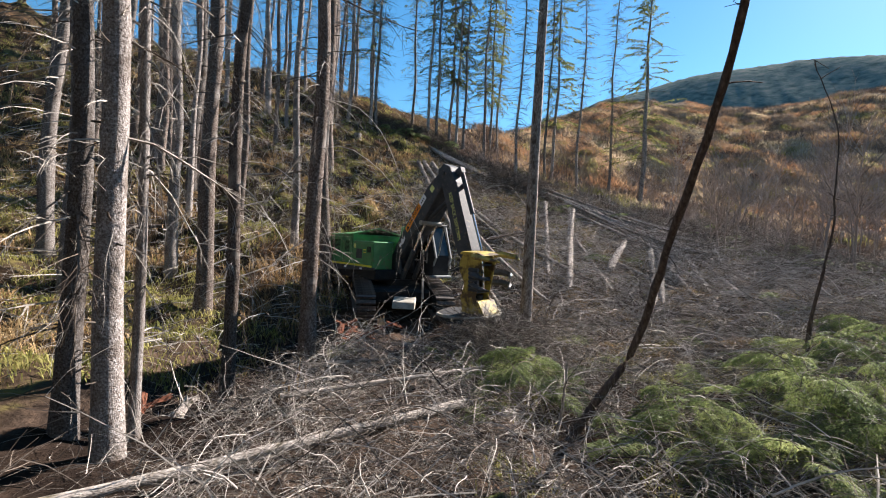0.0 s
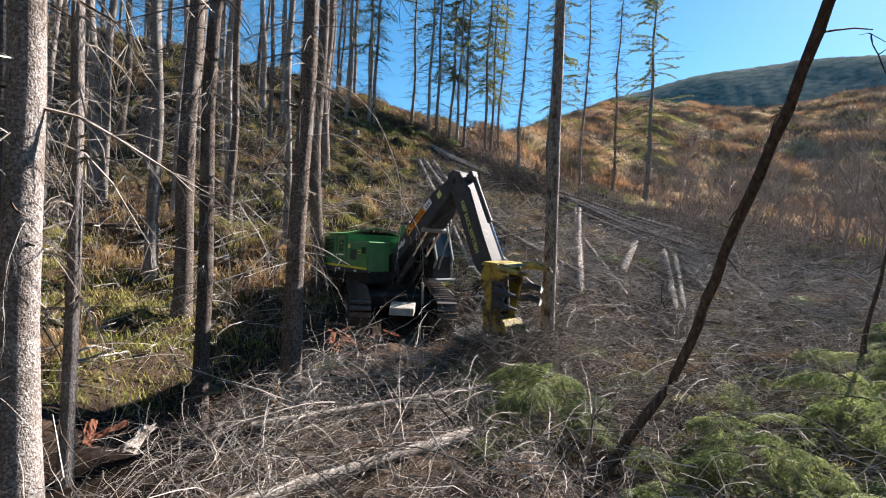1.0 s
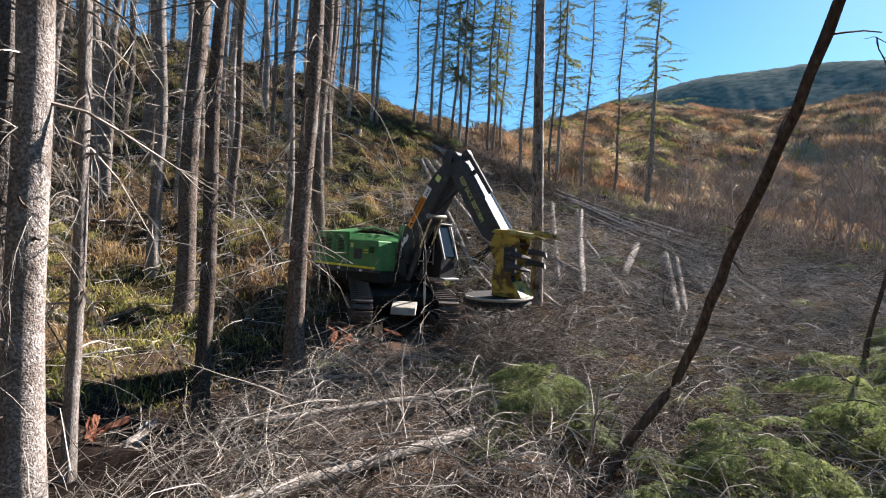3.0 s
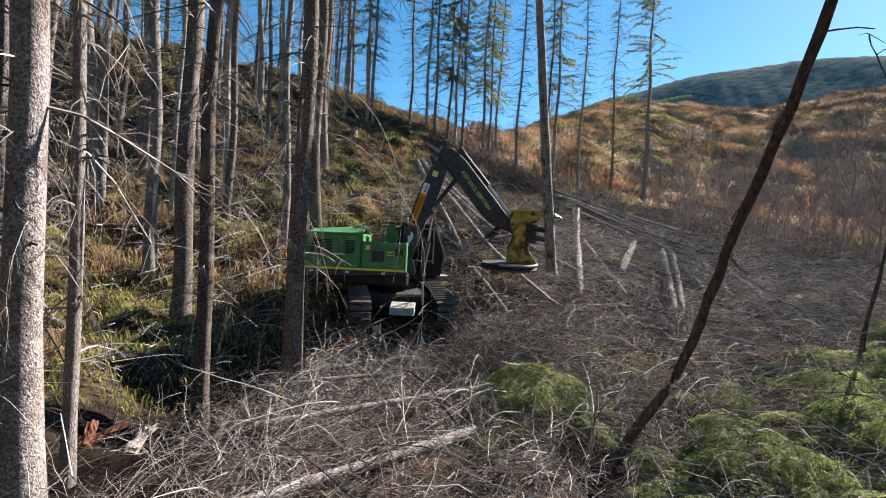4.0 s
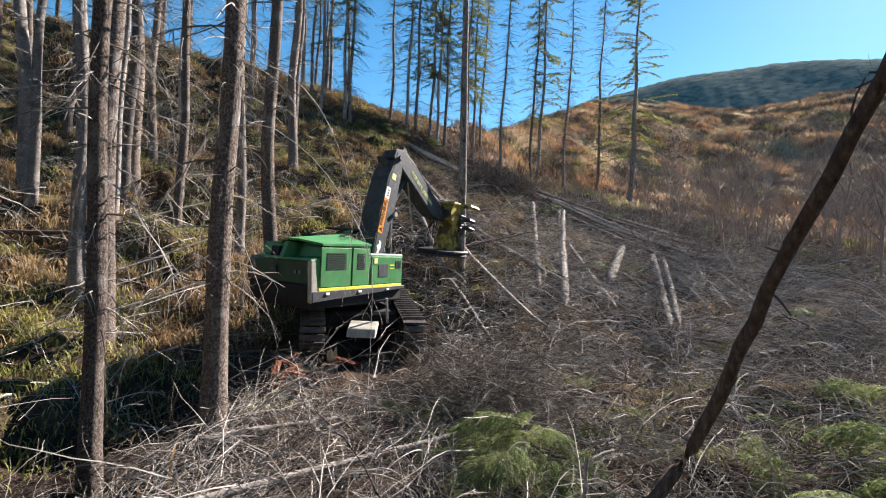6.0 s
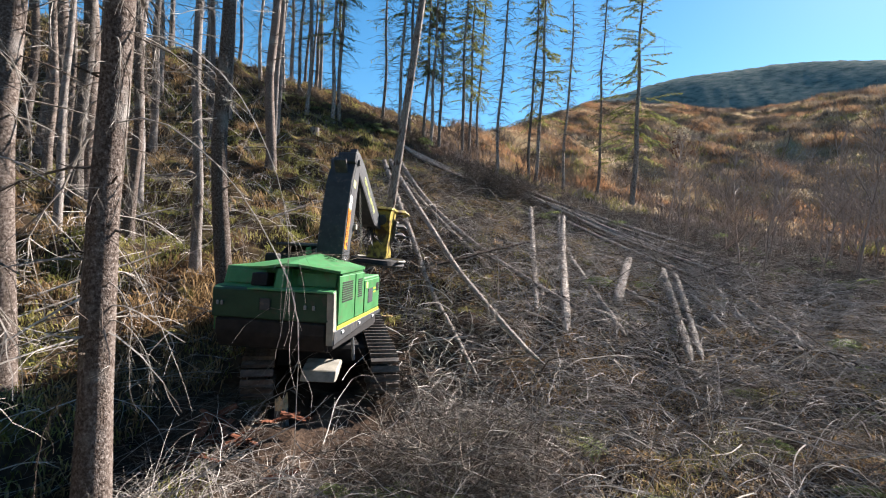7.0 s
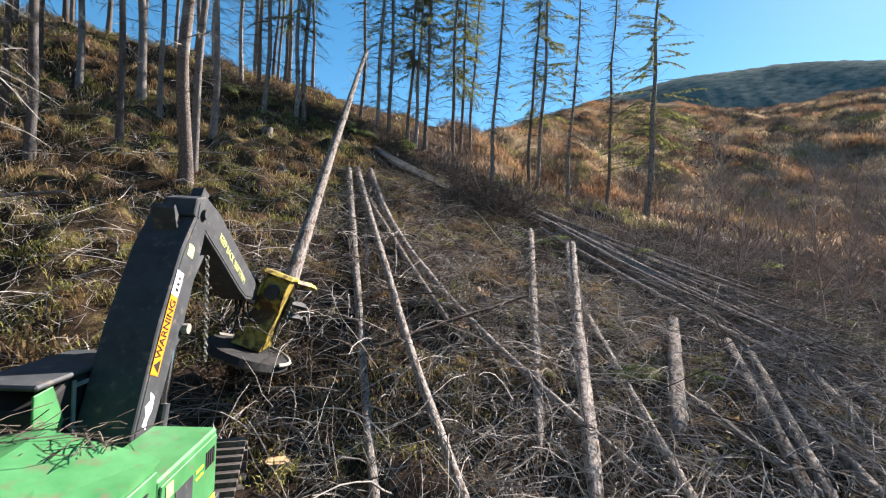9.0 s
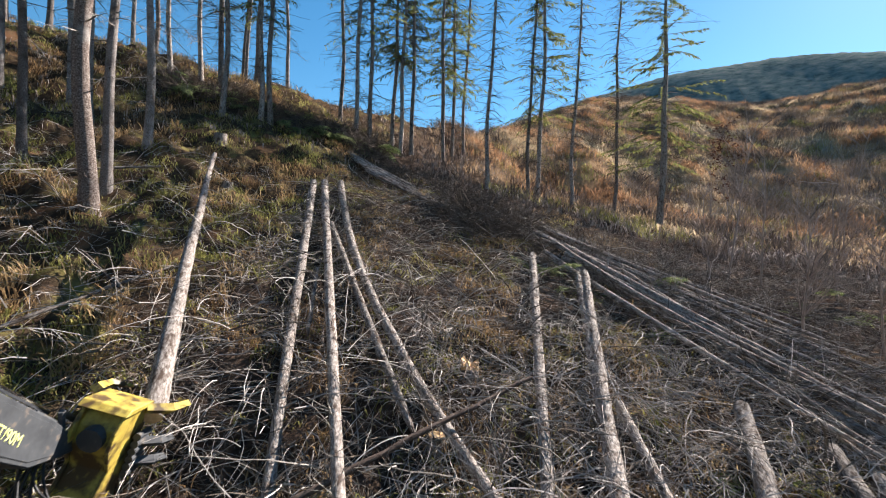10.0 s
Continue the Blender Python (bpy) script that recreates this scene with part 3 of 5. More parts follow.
def log(name, a, b, d0, d1, mat, label, category="log", seed=0, limbs=0, sag=0.05, follow=None, bow=0.0, cut=True):
    """A felled stem from a to b with pale sawn ends and limb stubs."""
    rg = np.random.RandomState(seed)
    a, b = Vector(a), Vector(b)
    ln = (b - a).length
    root = new(name)
    root.matrix_basis = Matrix.Translation(a) @ (b - a).to_track_quat("Z", "Y").to_matrix().to_4x4()
    k = 20 if follow else 14
    z = np.linspace(0, ln, k)
    p = np.zeros((1, k, 3))
    p[0, :, 2] = z
    p[0, :, 0] = sag * np.sin(z / ln * 3.1 + rg.uniform(0, 3)) + rg.normal(0, 0.008, k)
    p[0, :, 1] = sag * np.sin(z / ln * 2.6 + rg.uniform(0, 3)) + rg.normal(0, 0.008, k)
    if follow:      # bends with the slope between its ends
        u = z / ln
        at = np.array(a) + z[:, None] * np.array((b - a) / ln)
        at[:, 0] += bow * np.sin(np.pi * u)
        g = ground(at[:, 0], at[:, 1])
        at[:, 2] = g + follow[0] + (follow[1] - follow[0]) * u + d0 / 2
        inv = root.matrix_basis.inverted()
        p[0] = np.array([inv @ Vector(q) for q in at]) + rg.normal(0, 0.008, (k, 3))
    r = np.linspace(d0, d1, k)[None] / 2 * (1 + rg.normal(0, 0.03, (1, k)))
    if follow:      # the thin end runs out to a broken tip
        r[0, 0], r[0, 1] = 0.004, r[0, 1] * 0.8
    mesh_from("bole", *tubes(p, r, 12), mat, root, True)
    if cut:
        for e in (0, -1) if not follow else (-1,):
            c = p[0, e]
            v = [(c[0], c[1], c[2])] + [(c[0] + math.cos(t) * r[0, e] * 0.99, c[1] + math.sin(t) * r[0, e] * 0.99, c[2] + (-0.01 if e == 0 else 0.01)) for t in np.arange(12) * math.pi / 6]
            tri = np.array([(0, i % 12 + 1, i) if e == 0 else (0, i, i % 12 + 1) for i in range(1, 13)])
            mesh_from("sawn_face", np.array(v), tri, CUT_WOOD, root)
    if limbs:
        h = rg.uniform(0.08, 0.98, limbs) * ln
        t = rg.uniform(0, 6.28, limbs)
        s = np.stack([np.interp(h, z, p[0, :, 0]), np.interp(h, z, p[0, :, 1]), np.interp(h, z, p[0, :, 2])], 1)
        m = bent(rg, s, np.stack([np.cos(t), np.sin(t), rg.normal(0.25, 0.25, limbs)], 1), rg.uniform(0.25, 1.0, limbs) ** 2 * 2.2 + 0.1, 5, 0.0, 0.12)
        tagged(mesh_from("limb_growth", *tubes(m, np.linspace(1, 0.35, 5)[None] * rg.uniform(0.006, 0.014, (limbs, 1))), TWIG, root), kind="stuff")
    return tagged(root, label, category, "felled logs")


def on(x, y, lift):
    return (x, y, float(relief(x, y)) + lift)


def build_logs():
    L = "felled conifer log with pale grey bark lying on slash"
    log("log", on(-4.5, 5.1, .25), on(.63, 9.65, .2), .15, .19, GREY_BARK, "slender fallen log with bleached bark across the branches", seed=1, limbs=20)
    log("log", on(-3.15, 9.15, .25), on(1.75, 12.3, .3), .13, .10, GREY_BARK, "slender fallen log with bleached bark across the branches", seed=2, limbs=14)
    log("log", on(-3.35, 11.7, .25), on(-1.2, 12.7, .3), .11, .09, GREY_BARK, "short pale broken stem on the ground", seed=3, limbs=4)
    # lower end, upper end, girths, seed, height over the ground at both ends, bow
    rows = [((2.8, 17.6), (-2.8, 43.3), .16, .40, 3, .3, .25, 0), ((4.45, 17.1), (-2.3, 43.8), .16, .40, 4, .9, .25, 0), ((7.6, 20.8), (-1.5, 44.4), .18, .40, 5, .4, .25, -1.1), ((5.2, 22.0), (8.8, 39.8), .22, .36, 6, .25, .25, 0),
            ((5.8, 20.3), (10.9, 39.4), .36, .40, 7, .25, .25, 0), ((7.7, 27.4), (10.7, 37.7), .3, .3, 8, .4, .5, 0), ((7.8, 20.4), (8.5, 28.8), .2, .24, 9, .25, .25, 0), ((8.3, 22.5), (11.5, 28.7), .40, .38, 10, .35, .4, 0),
            ((8.6, 18), (12.6, 27.4), .24, .34, 11, .5, .4, 0), ((9, 18.2), (12.8, 26.6), .22, .30, 12, .5, .4, 0), ((11.1, 19.6), (12.3, 24.6), .22, .26, 13, .25, .25, 0), ((12.0, 20), (14.2, 26), .2, .28, 14, .25, .25, 0),
            ((0.5, 30.2), (-.2, 34), .12, .14, 15, .3, .3, 0), ((3.6, 27.0), (-.6, 38.0), .2, .26, 16, .35, .35, 0), ((9.4, 16.5), (7.8, 18.4), .11, .13, 17, .5, .5, 0), ((13.0, 19.0), (15.6, 28.0), .2, .26, 18, .25, .25, 0), ((10.4, 20), (9.4, 24.5), .16, .2, 19, .5, .4, 0)]
    for a, b, d0, d1, s, l0, l1, bow in rows:
        log("log", on(*a, l0), on(*b, l1), d0, d1, LOG_BARK, L, seed=s, limbs=int(6 + 2.2 * math.dist(a, b)), follow=(l0, l1), bow=bow)
    log("log", on(1.6, 25.4, .75), on(6.2, 28.6, .8), .13, .09, DARK_BARK, "thin dark fallen stem across other logs", seed=30, limbs=14)
    rg = random.Random(3)
    for i in range(9):      # decked stems on the ridge flank
        o = i * .42
        log("log", on(-2.4 + .5 * o + rg.uniform(-.3, .3), 51.4 - o, .3), on(5.9 + rg.uniform(-.6, .6), 45.6 - o * .55, .3), .2, .12, LOG_BARK, L, seed=40 + i, limbs=10, follow=(.3, .3))
    for i in range(26):     # long stems in two sheaves down the gully side
        upper = i < 15
        u = rg.uniform(0, 1)
        x0, y0 = (6.0 + 7 * u, 46.5 - 1.5 * u + rg.uniform(-1, 1)) if upper else (9.6 + 3.5 * u, 41.5 - 4 * u + rg.uniform(-1, 1))
        x1, y1 = (15.6 + 3.6 * rg.random(), 28.5 + 7 * rg.random()) if upper else (13.0 + 3.2 * rg.random(), 25.5 + 4 * rg.random())
        log("log", on(x1, y1, .4), on(x0, y0, .4), rg.uniform(.10, .16), rg.uniform(.2, .3), LOG_BARK, L, seed=60 + i, limbs=40, follow=(rg.uniform(.2, .8), rg.uniform(.3, .9)), bow=rg.uniform(-.3, .9))


build_logs()


def leaning_stem(pts, d0, d1, seed, label, taper=1.0):
    rg = np.random.RandomState(seed)
    root = new("leaning_snag")
    root.matrix_basis = Matrix.Translation(pts[0])
    q = np.array(pts) - np.array(pts[0])
    k = 26
    t = np.linspace(0, len(pts) - 1, k)
    p = np.stack([np.interp(t, np.arange(len(pts)), q[:, c]) for c in range(3)], 1)
    p = (np.roll(p, 1, 0) + p + np.roll(p, -1, 0)) / 3
    p[0], p[-1] = q[0], q[-1]
    p = p + rg.normal(0, 0.012, p.shape)
    r = (d1 + (d0 - d1) * np.linspace(1, 0, k) ** taper) / 2 * (1 + rg.normal(0, 0.08, k))
    mesh_from("stem", *tubes(p[None], r[None], 10), DARK_BARK, root, True)
    n = 16
    i = rg.randint(6, k, n)
    m = bent(rg, p[i], rg.normal(0, 1, (n, 3)), rg.uniform(0.08, 0.5, n), 4, 0, 0.2)
    tagged(mesh_from("stub_growth", *tubes(m, np.linspace(1, 0.5, 4)[None] * rg.uniform(0.008, 0.018, (n, 1))), DARK_BARK, root), kind="stuff")
    return tagged(root, label, "snag")


leaning_stem([(2.60, 8.65, -0.55), (2.93, 8.78, -0.14), (3.24, 8.80, 0.33), (3.68, 8.74, 1.02), (3.88, 8.47, 1.83), (3.86, 8.06, 2.66), (3.83, 7.55, 3.50), (3.81, 7.02, 4.34), (3.81, 6.49, 5.20), (3.75, 6.00, 6.11), (3.67, 5.70, 6.62)], .165, .105, 1, "dark broken stem leaning over the slash")
leaning_stem([(9.95, 12.2, -.2), (9.9, 12.1, .6), (9.86, 11.95, 1.8), (9.95, 11.75, 2.95), (10.1, 11.7, 4.2), (10.08, 11.7, 5.5), (10.11, 11.7, 6.6), (9.75, 11.85, 7.7), (9.52, 11.99, 8.5)], .17, .025, 2, "thin dark crooked snag standing in green boughs", 2.6)


log("dead_sapling", on(2.48, 8.98, -.1), on(2.6, 9.1, 1.55), .075, .045, GREY_BARK, "thin pale dead sapling standing in the slash", "sapling", seed=77, limbs=12, cut=False)


def stump(x, y, d, h, seed, label, splinter=False):
    """A low stump with a pale sawn top."""
    rg = np.random.RandomState(seed)
    root = new("stump")
    root.matrix_basis = pose(x, y, float(relief(x, y)) - 0.1, rg.uniform(-6, 6), rg.uniform(-6, 6), 0)
    z = np.array([-0.2, 0.05, 0.2, h])
    p = np.stack([np.zeros(4), np.zeros(4), z], 1)[None]
    v, f = tubes(p, np.array([[d * 0.72, d * 0.6, d * 0.52, d * 0.5]]), 16)
    v = v + rg.normal(0, 0.012, v.shape)
    mesh_from("bark", v, f, LOG_BARK, root, True)
    a = np.arange(16) * math.pi / 8
    top = h + (rg.uniform(0, 0.4, 16) if splinter else rg.normal(0, 0.01, 16))
    rim = np.stack([np.cos(a) * d * 0.49, np.sin(a) * d * 0.49, top], 1)
    low = rim.copy()
    low[:, 2] = h - 0.05
    v = np.concatenate([[[0, 0, h + (0.1 if splinter else 0.01)]], rim, low])
    f = [(0, i + 1, (i + 1) % 16 + 1, (i + 1) % 16 + 1)[:4] for i in range(16)]
    q = [(i + 1, 17 + i, 17 + (i + 1) % 16, (i + 1) % 16 + 1) for i in range(16)]
    tri = [(a_, b_, c_) for a_, b_, c_, _ in f] + [(q0, q1, q2) for q0, q1, q2, q3 in q] + [(q0, q2, q3) for q0, q1, q2, q3 in q]
    mesh_from("sawn_top", v, np.array(tri), CUT_WOOD, root)
    return tagged(root, label, "stump", "stumps")


for i, (x, y, d, h, sp) in enumerate(((-2.1, 16.6, .3, .55, True), (-.2, 22.6, .5, .3, False), (-9.4, 46.4, .75, .6, False), (4.9, 30.0, .5, .4, True), (4.0, 27.6, .36, .35, False), (6.4, 33.5, .4, .3, False), (-6.3, 40.5, .5, .4, False), (1.5, 40, .45, .35, False))):
    stump(x, y, d, h, 90 + i, "splintered pale stump in the slash" if sp else "low sawn stump with a pale cut top", sp)


def bark_slab(x, y, ln, w, turn, mat, seed, label, tilt=20):
    """A curved slab torn from a stem."""
    rg = np.random.RandomState(seed)
    root = new("bark_slab")
    n, k = 6, 8
    vs = []
    for thick in (0, 0.025):
        for i in range(k):
            for j in range(n):
                a = (j / (n - 1) - 0.5) * 1.6
                vs.append((ln * (i / (k - 1) - 0.5) + rg.normal(0, 0.03), math.sin(a) * w, math.cos(a) * w * 0.6 + thick + rg.normal(0, 0.012)))
    f = []
    for i in range(k - 1):
        for j in range(n - 1):
            q = (i * n + j, i * n + j + 1, (i + 1) * n + j + 1, (i + 1) * n + j)
            f += [q[::-1], tuple(c + n * k for c in q)]
    mesh_from("slab", np.array(vs), np.array(f), mat, root)
    root.matrix_basis = pose(x, y, float(relief(x, y)) + 0.25, rg.uniform(-20, 20), -tilt, turn)
    return tagged(root, label, "bark")


for i in range(16):
    rs = random.Random(i)
    bark_slab(-2.3 + rs.uniform(-1.3, 1.1), 15.1 + rs.uniform(-1, .9), rs.uniform(.3, .8), rs.uniform(.06, .16), rs.uniform(0, 360), RED_BARK, i, "torn red-brown bark slab on the ground")
for i, (x, y, tn) in enumerate(((-5.1, 9.2, 70), (-5.3, 9.5, 100), (-6.0, 9.7, 40), (-6.2, 9.5, 120))):
    bark_slab(x, y, .6, .12, tn, GREY_BARK if i < 2 else RED_BARK, 30 + i, "split pale wood slab on the ground" if i < 2 else "torn red-brown bark slab on the ground")


# dead stems lying about the forest bank
for i, (a, b, l0, l1, d, mat) in enumerate((
        ((-18.6, 21.6), (-14.6, 23.4), .3, .25, .26, DARK_BARK), ((-8.9, 12.0), (-8.1, 13.2), .15, .2, .09, PALE_BRANCH), ((-14.5, 24.0), (-10.6, 27.0), .2, .9, .09, PALE_BRANCH), ((-12.0, 20.6), (-9.0, 23.4), .2, .8, .08, PALE_BRANCH),
        ((-11.6, 19.4), (-9.6, 21.6), .2, .5, .07, PALE_BRANCH), ((-13.4, 22.2), (-11.4, 23.6), .3, .6, .08, LOG_BARK), ((-10.2, 18.8), (-7.6, 20.8), .15, .6, .06, PALE_BRANCH), ((-16.5, 30), (-12.5, 32.5), .2, .3, .2, LOG_BARK),
        ((-13, 38), (-9.5, 40.5), .2, .3, .14, LOG_BARK), ((-6.8, 29), (-4.4, 32.5), .2, .4, .12, LOG_BARK), ((-7.6, 33), (-5, 31), .2, .4, .09, DARK_BARK))):
    log("fallen_stem", on(*a, l0), on(*b, l1), d, d * 0.7, mat, "dead stem lying on the ferny bank" if mat is not DARK_BARK else "dark rotten stem lying on the ferny bank", seed=120 + i, limbs=14, follow=(l0, l1))


def red_sapling():
    """A slim sapling that still holds rust-red leaves."""
    ob = bare_sapling(64, 11)
    rg = np.random.RandomState(8)
    n = 60
    a = rg.uniform(0, 6.28, n)
    z = rg.uniform(4, 11, n)
    m = bent(rg, np.stack([np.zeros(n), np.zeros(n), z], 1), np.stack([np.cos(a), np.sin(a), rg.uniform(0.2, 0.8, n)], 1), rg.uniform(0.6, 2.2, n), 5, 0, 0.15)
    tagged(mesh_from("leaves", *needle_sprays(rg, m, 12, 0.28, 0.08), RED_BARK, ob), kind="stuff")
    x, y = 30.5, 58.5
    ob.matrix_basis = pose(x, y, float(relief(x, y)) - 0.1)
    return tagged(ob, "slim sapling holding rust-red leaves", "sapling")


red_sapling()

# ---- slash, boughs and ground plants ----


def scatter(rg, n, x0, x1, y0, y1, keep):
    x, y = rg.uniform(x0, x1, n * 3), rg.uniform(y0, y1, n * 3)
    ok = keep(x, y)
    return x[ok][:n], y[ok][:n]


def off_machine(x, y):
    return ~((np.abs(x + 1.9) < 2.3) & (np.abs(y - 19.7) < 3.2)) & ~((x > -2.2) & (x < 1.0) & (y > 14.9) & (y < 17))


def twig_layer(name, seed, n, box, keep, length, radius, mat, label, lift=0.5, steep=0.38, k=4, droop=0.05, wild=0.18, sides=3):
    rg = np.random.RandomState(seed)
    x, y = scatter(rg, n, *box, keep)
    n = len(x)
    s = np.stack([x, y, relief(x, y) + rg.uniform(0, 1, n) ** 1.6 * lift], 1)
    a = rg.uniform(0, 6.28, n)
    way = np.stack([np.cos(a), np.sin(a), rg.normal(0.12, steep, n)], 1)
    ln = length[0] + (length[1] - length[0]) * rg.uniform(0, 1, n) ** 2
    p = bent(rg, s, way, ln, k, droop, wild)
    g = relief(p[..., 0], p[..., 1]) + 0.01
    p[..., 2] = np.maximum(p[..., 2], g)
    r = np.linspace(1, 0.35, k)[None] * (radius[0] + (radius[1] - radius[0]) * rg.uniform(0, 1, (n, 1)) ** 2)
    return tagged(mesh_from(name, *tubes(p, r, sides), mat), label, "branches", kind="stuff")


def slash_zone(x, y):
    return (x > -4.6 + np.maximum(y - 24, 0) * 0.12 + waves(x, y, 21, 5)) & off_machine(x, y) & (x < 4 + y * 1.15)


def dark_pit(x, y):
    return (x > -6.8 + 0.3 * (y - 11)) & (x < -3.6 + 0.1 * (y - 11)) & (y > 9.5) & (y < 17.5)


def drifts(x, y):
    """Where slash has gathered; bare dark gaps lie between."""
    return waves(x, y, 51, 3.5) + 0.6 * waves(x, y, 52, 1.3) > -0.35


def near_zone(x, y):
    foot = np.hypot((x - 2.6) / 0.6, (y - 7.9) / 1.2) > 1
    return foot & ~dark_pit(x, y) & (x > -9 + 0.35 * y) & (y > 3.5) & (x < 3 + y * 1.1) & off_machine(x, y)


def open_zone(x, y):
    return near_zone(x, y) & (x > -3.4 + 0.6 * waves(x, y, 24, 3))


twig_layer("slash_twigs", 1, 17000, (-9, 18, 3.5, 18), lambda x, y: open_zone(x, y) & drifts(x, y), (0.3, 1.5), (0.002, 0.0065), TWIG, "grey dead twigs and branch slash heaped on the ground", 0.6, 0.36, 5, 0.08, 0.2)
twig_layer("brown_slash", 2, 12000, (-9, 18, 3.5, 18), lambda x, y: near_zone(x, y) & ((x > -2.0) | (waves(x, y, 55, 2) > 0.6)), (0.3, 1.5), (0.003, 0.009), TWIG_DARK, "brown dead twigs and litter heaped on the ground", 0.6)
twig_layer("slope_slash", 3, 15000, (-8, 34, 17, 48), lambda x, y: slash_zone(x, y) & drifts(x, y), (0.5, 2.4), (0.004, 0.013), TWIG, "grey dead branches strewn over the felled slope", 0.8)
twig_layer("brown_slope_slash", 4, 20000, (-8, 34, 17, 50), slash_zone, (0.4, 2.0), (0.005, 0.013), TWIG_DARK, "brown dead branches strewn over the felled slope", 0.7)
twig_layer("bleached_branches", 5, 700, (-7, 14, 4.5, 16), open_zone, (0.9, 2.8), (0.005, 0.011), PALE_BRANCH, "pale bleached branches arching out of the slash", 0.7, 0.7, 8, 0.14, 0.2, 4)
twig_layer("pale_twigs", 9, 3200, (1, 17, 4, 17), near_zone, (0.4, 1.8), (0.0025, 0.007), PALE_BRANCH, "pale dry twigs lying over the slash", 0.8, 0.4, 6, 0.12, 0.2)
twig_layer("pale_slope_twigs", 19, 7500, (3, 20, 16.5, 32), slash_zone, (0.5, 2.2), (0.004, 0.011), PALE_BRANCH, "pale dry twigs lying over the slash", 1.0, 0.4, 6, 0.12, 0.2)
twig_layer("bleached_limbs", 6, 1200, (-4, 16, 17, 36), slash_zone, (1.0, 3.4), (0.009, 0.022), PALE_BRANCH, "pale bleached branches arching out of the slash", 0.7, 0.7, 8, 0.14, 0.13, 4)
twig_layer("bank_twigs", 7, 5000, (-26, -3, 11, 44), lambda x, y: off_machine(x, y) & (x > -y * 1.2) & ~dark_pit(x, y), (0.4, 2.2), (0.004, 0.012), TWIG, "dead twigs scattered on the forest floor", 0.5)
twig_layer("brush_pile", 10, 2600, (3.5, 10.5, 40, 47), lambda x, y: ((x - 7) / 3) ** 2 + ((y - 43.6) / 2.4) ** 2 < 1, (0.8, 2.4), (0.008, 0.02), TWIG_DARK, "dark heap of brushwood on the slope", 1.7, 0.6)
twig_layer("ridge_windrow", 11, 9000, (-17, 0, 50, 59), lambda x, y: np.abs(y - 54.8 - 0.05 * x) < 1.3 + 0.5 * waves(x, y, 61, 4), (0.8, 2.6), (0.008, 0.022), TWIG_DARK, "dark windrow of brushwood along the ridge", 1.1, 0.5)
twig_layer("flank_windrow", 12, 9000, (-4, 20, 33, 58), lambda x, y: np.abs(y - 54.5 + 0.78 * (x + 3)) < 1.5 + 0.6 * waves(x, y, 62, 3), (0.8, 2.6), (0.008, 0.022), TWIG_DARK, "dark windrow of brushwood down the flank", 0.9, 0.4)
twig_layer("sheaf_brush", 13, 5000, (7, 20, 24, 46), lambda x, y: np.abs(x - 14.5 + 0.42 * (y - 34)) < 2.6, (0.6, 2.2), (0.006, 0.016), TWIG_DARK, "brown brushwood packed between felled stems", 0.5, 0.25)
twig_layer("gully_brush", 8, 7000, (10, 70, 26, 84), lambda x, y: (x > 8 + (y - 30) * 0.1) & (x < y * 1.2) & (np.hypot(x, y) > 34), (0.8, 2.6), (0.008, 0.018), SHRUB, "bare grey-brown shrubs thick in the gully", 0.3, 1.6, 5, -0.03, 0.2)


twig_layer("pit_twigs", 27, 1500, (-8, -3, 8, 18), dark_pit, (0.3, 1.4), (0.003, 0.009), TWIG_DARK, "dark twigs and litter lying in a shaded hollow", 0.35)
twig_layer("hollow_slash", 29, 1900, (-6, -1.2, 5.5, 14), lambda x, y: x > -4.4 + 0.5 * waves(x, y, 57, 2), (0.25, 1.3), (0.002, 0.005), TWIG, "fine grey twigs tangled over dark soil", 0.6, 0.5, 5, 0.06, 0.2)
twig_layer("brush_heap", 30, 2600, (0.2, 3.6, 12.4, 15.2), lambda x, y: ((x - 1.9) / 1.6) ** 2 + ((y - 13.7) / 1.3) ** 2 < 1, (0.4, 1.6), (0.003, 0.009), TWIG_DARK, "brown brush heaped before the felling head", 1.25, 0.5)
twig_layer("grey_brush_heap", 31, 1500, (0.2, 3.6, 12.4, 15.2), lambda x, y: ((x - 1.9) / 1.6) ** 2 + ((y - 13.7) / 1.3) ** 2 < 1, (0.4, 1.8), (0.003, 0.007), TWIG, "grey brush heaped before the felling head", 1.35, 0.6)
twig_layer("hollow_whips", 28, 110, (-6, -0.8, 6.5, 14), lambda x, y: y > 0, (0.9, 2.3), (0.003, 0.006), PALE_BRANCH, "pale thin whips standing in a shaded hollow", 0.4, 2.0, 9, 0.05, 0.12, 3)
# long supple whips that spring from the slash and bow over
twig_layer("arching_whips", 25, 380, (0, 15, 5, 17), open_zone, (1.2, 2.8), (0.006, 0.011), PALE_BRANCH, "long pale whips of branch bowing over the slash", 0.7, 0.7, 13, 0.13, 0.05, 4)
twig_layer("slope_whips", 26, 260, (-3, 16, 17, 30), slash_zone, (1.8, 4.5), (0.010, 0.020), PALE_BRANCH, "long pale whips of branch bowing over the slash", 0.7, 0.7, 13, 0.13, 0.05, 4)


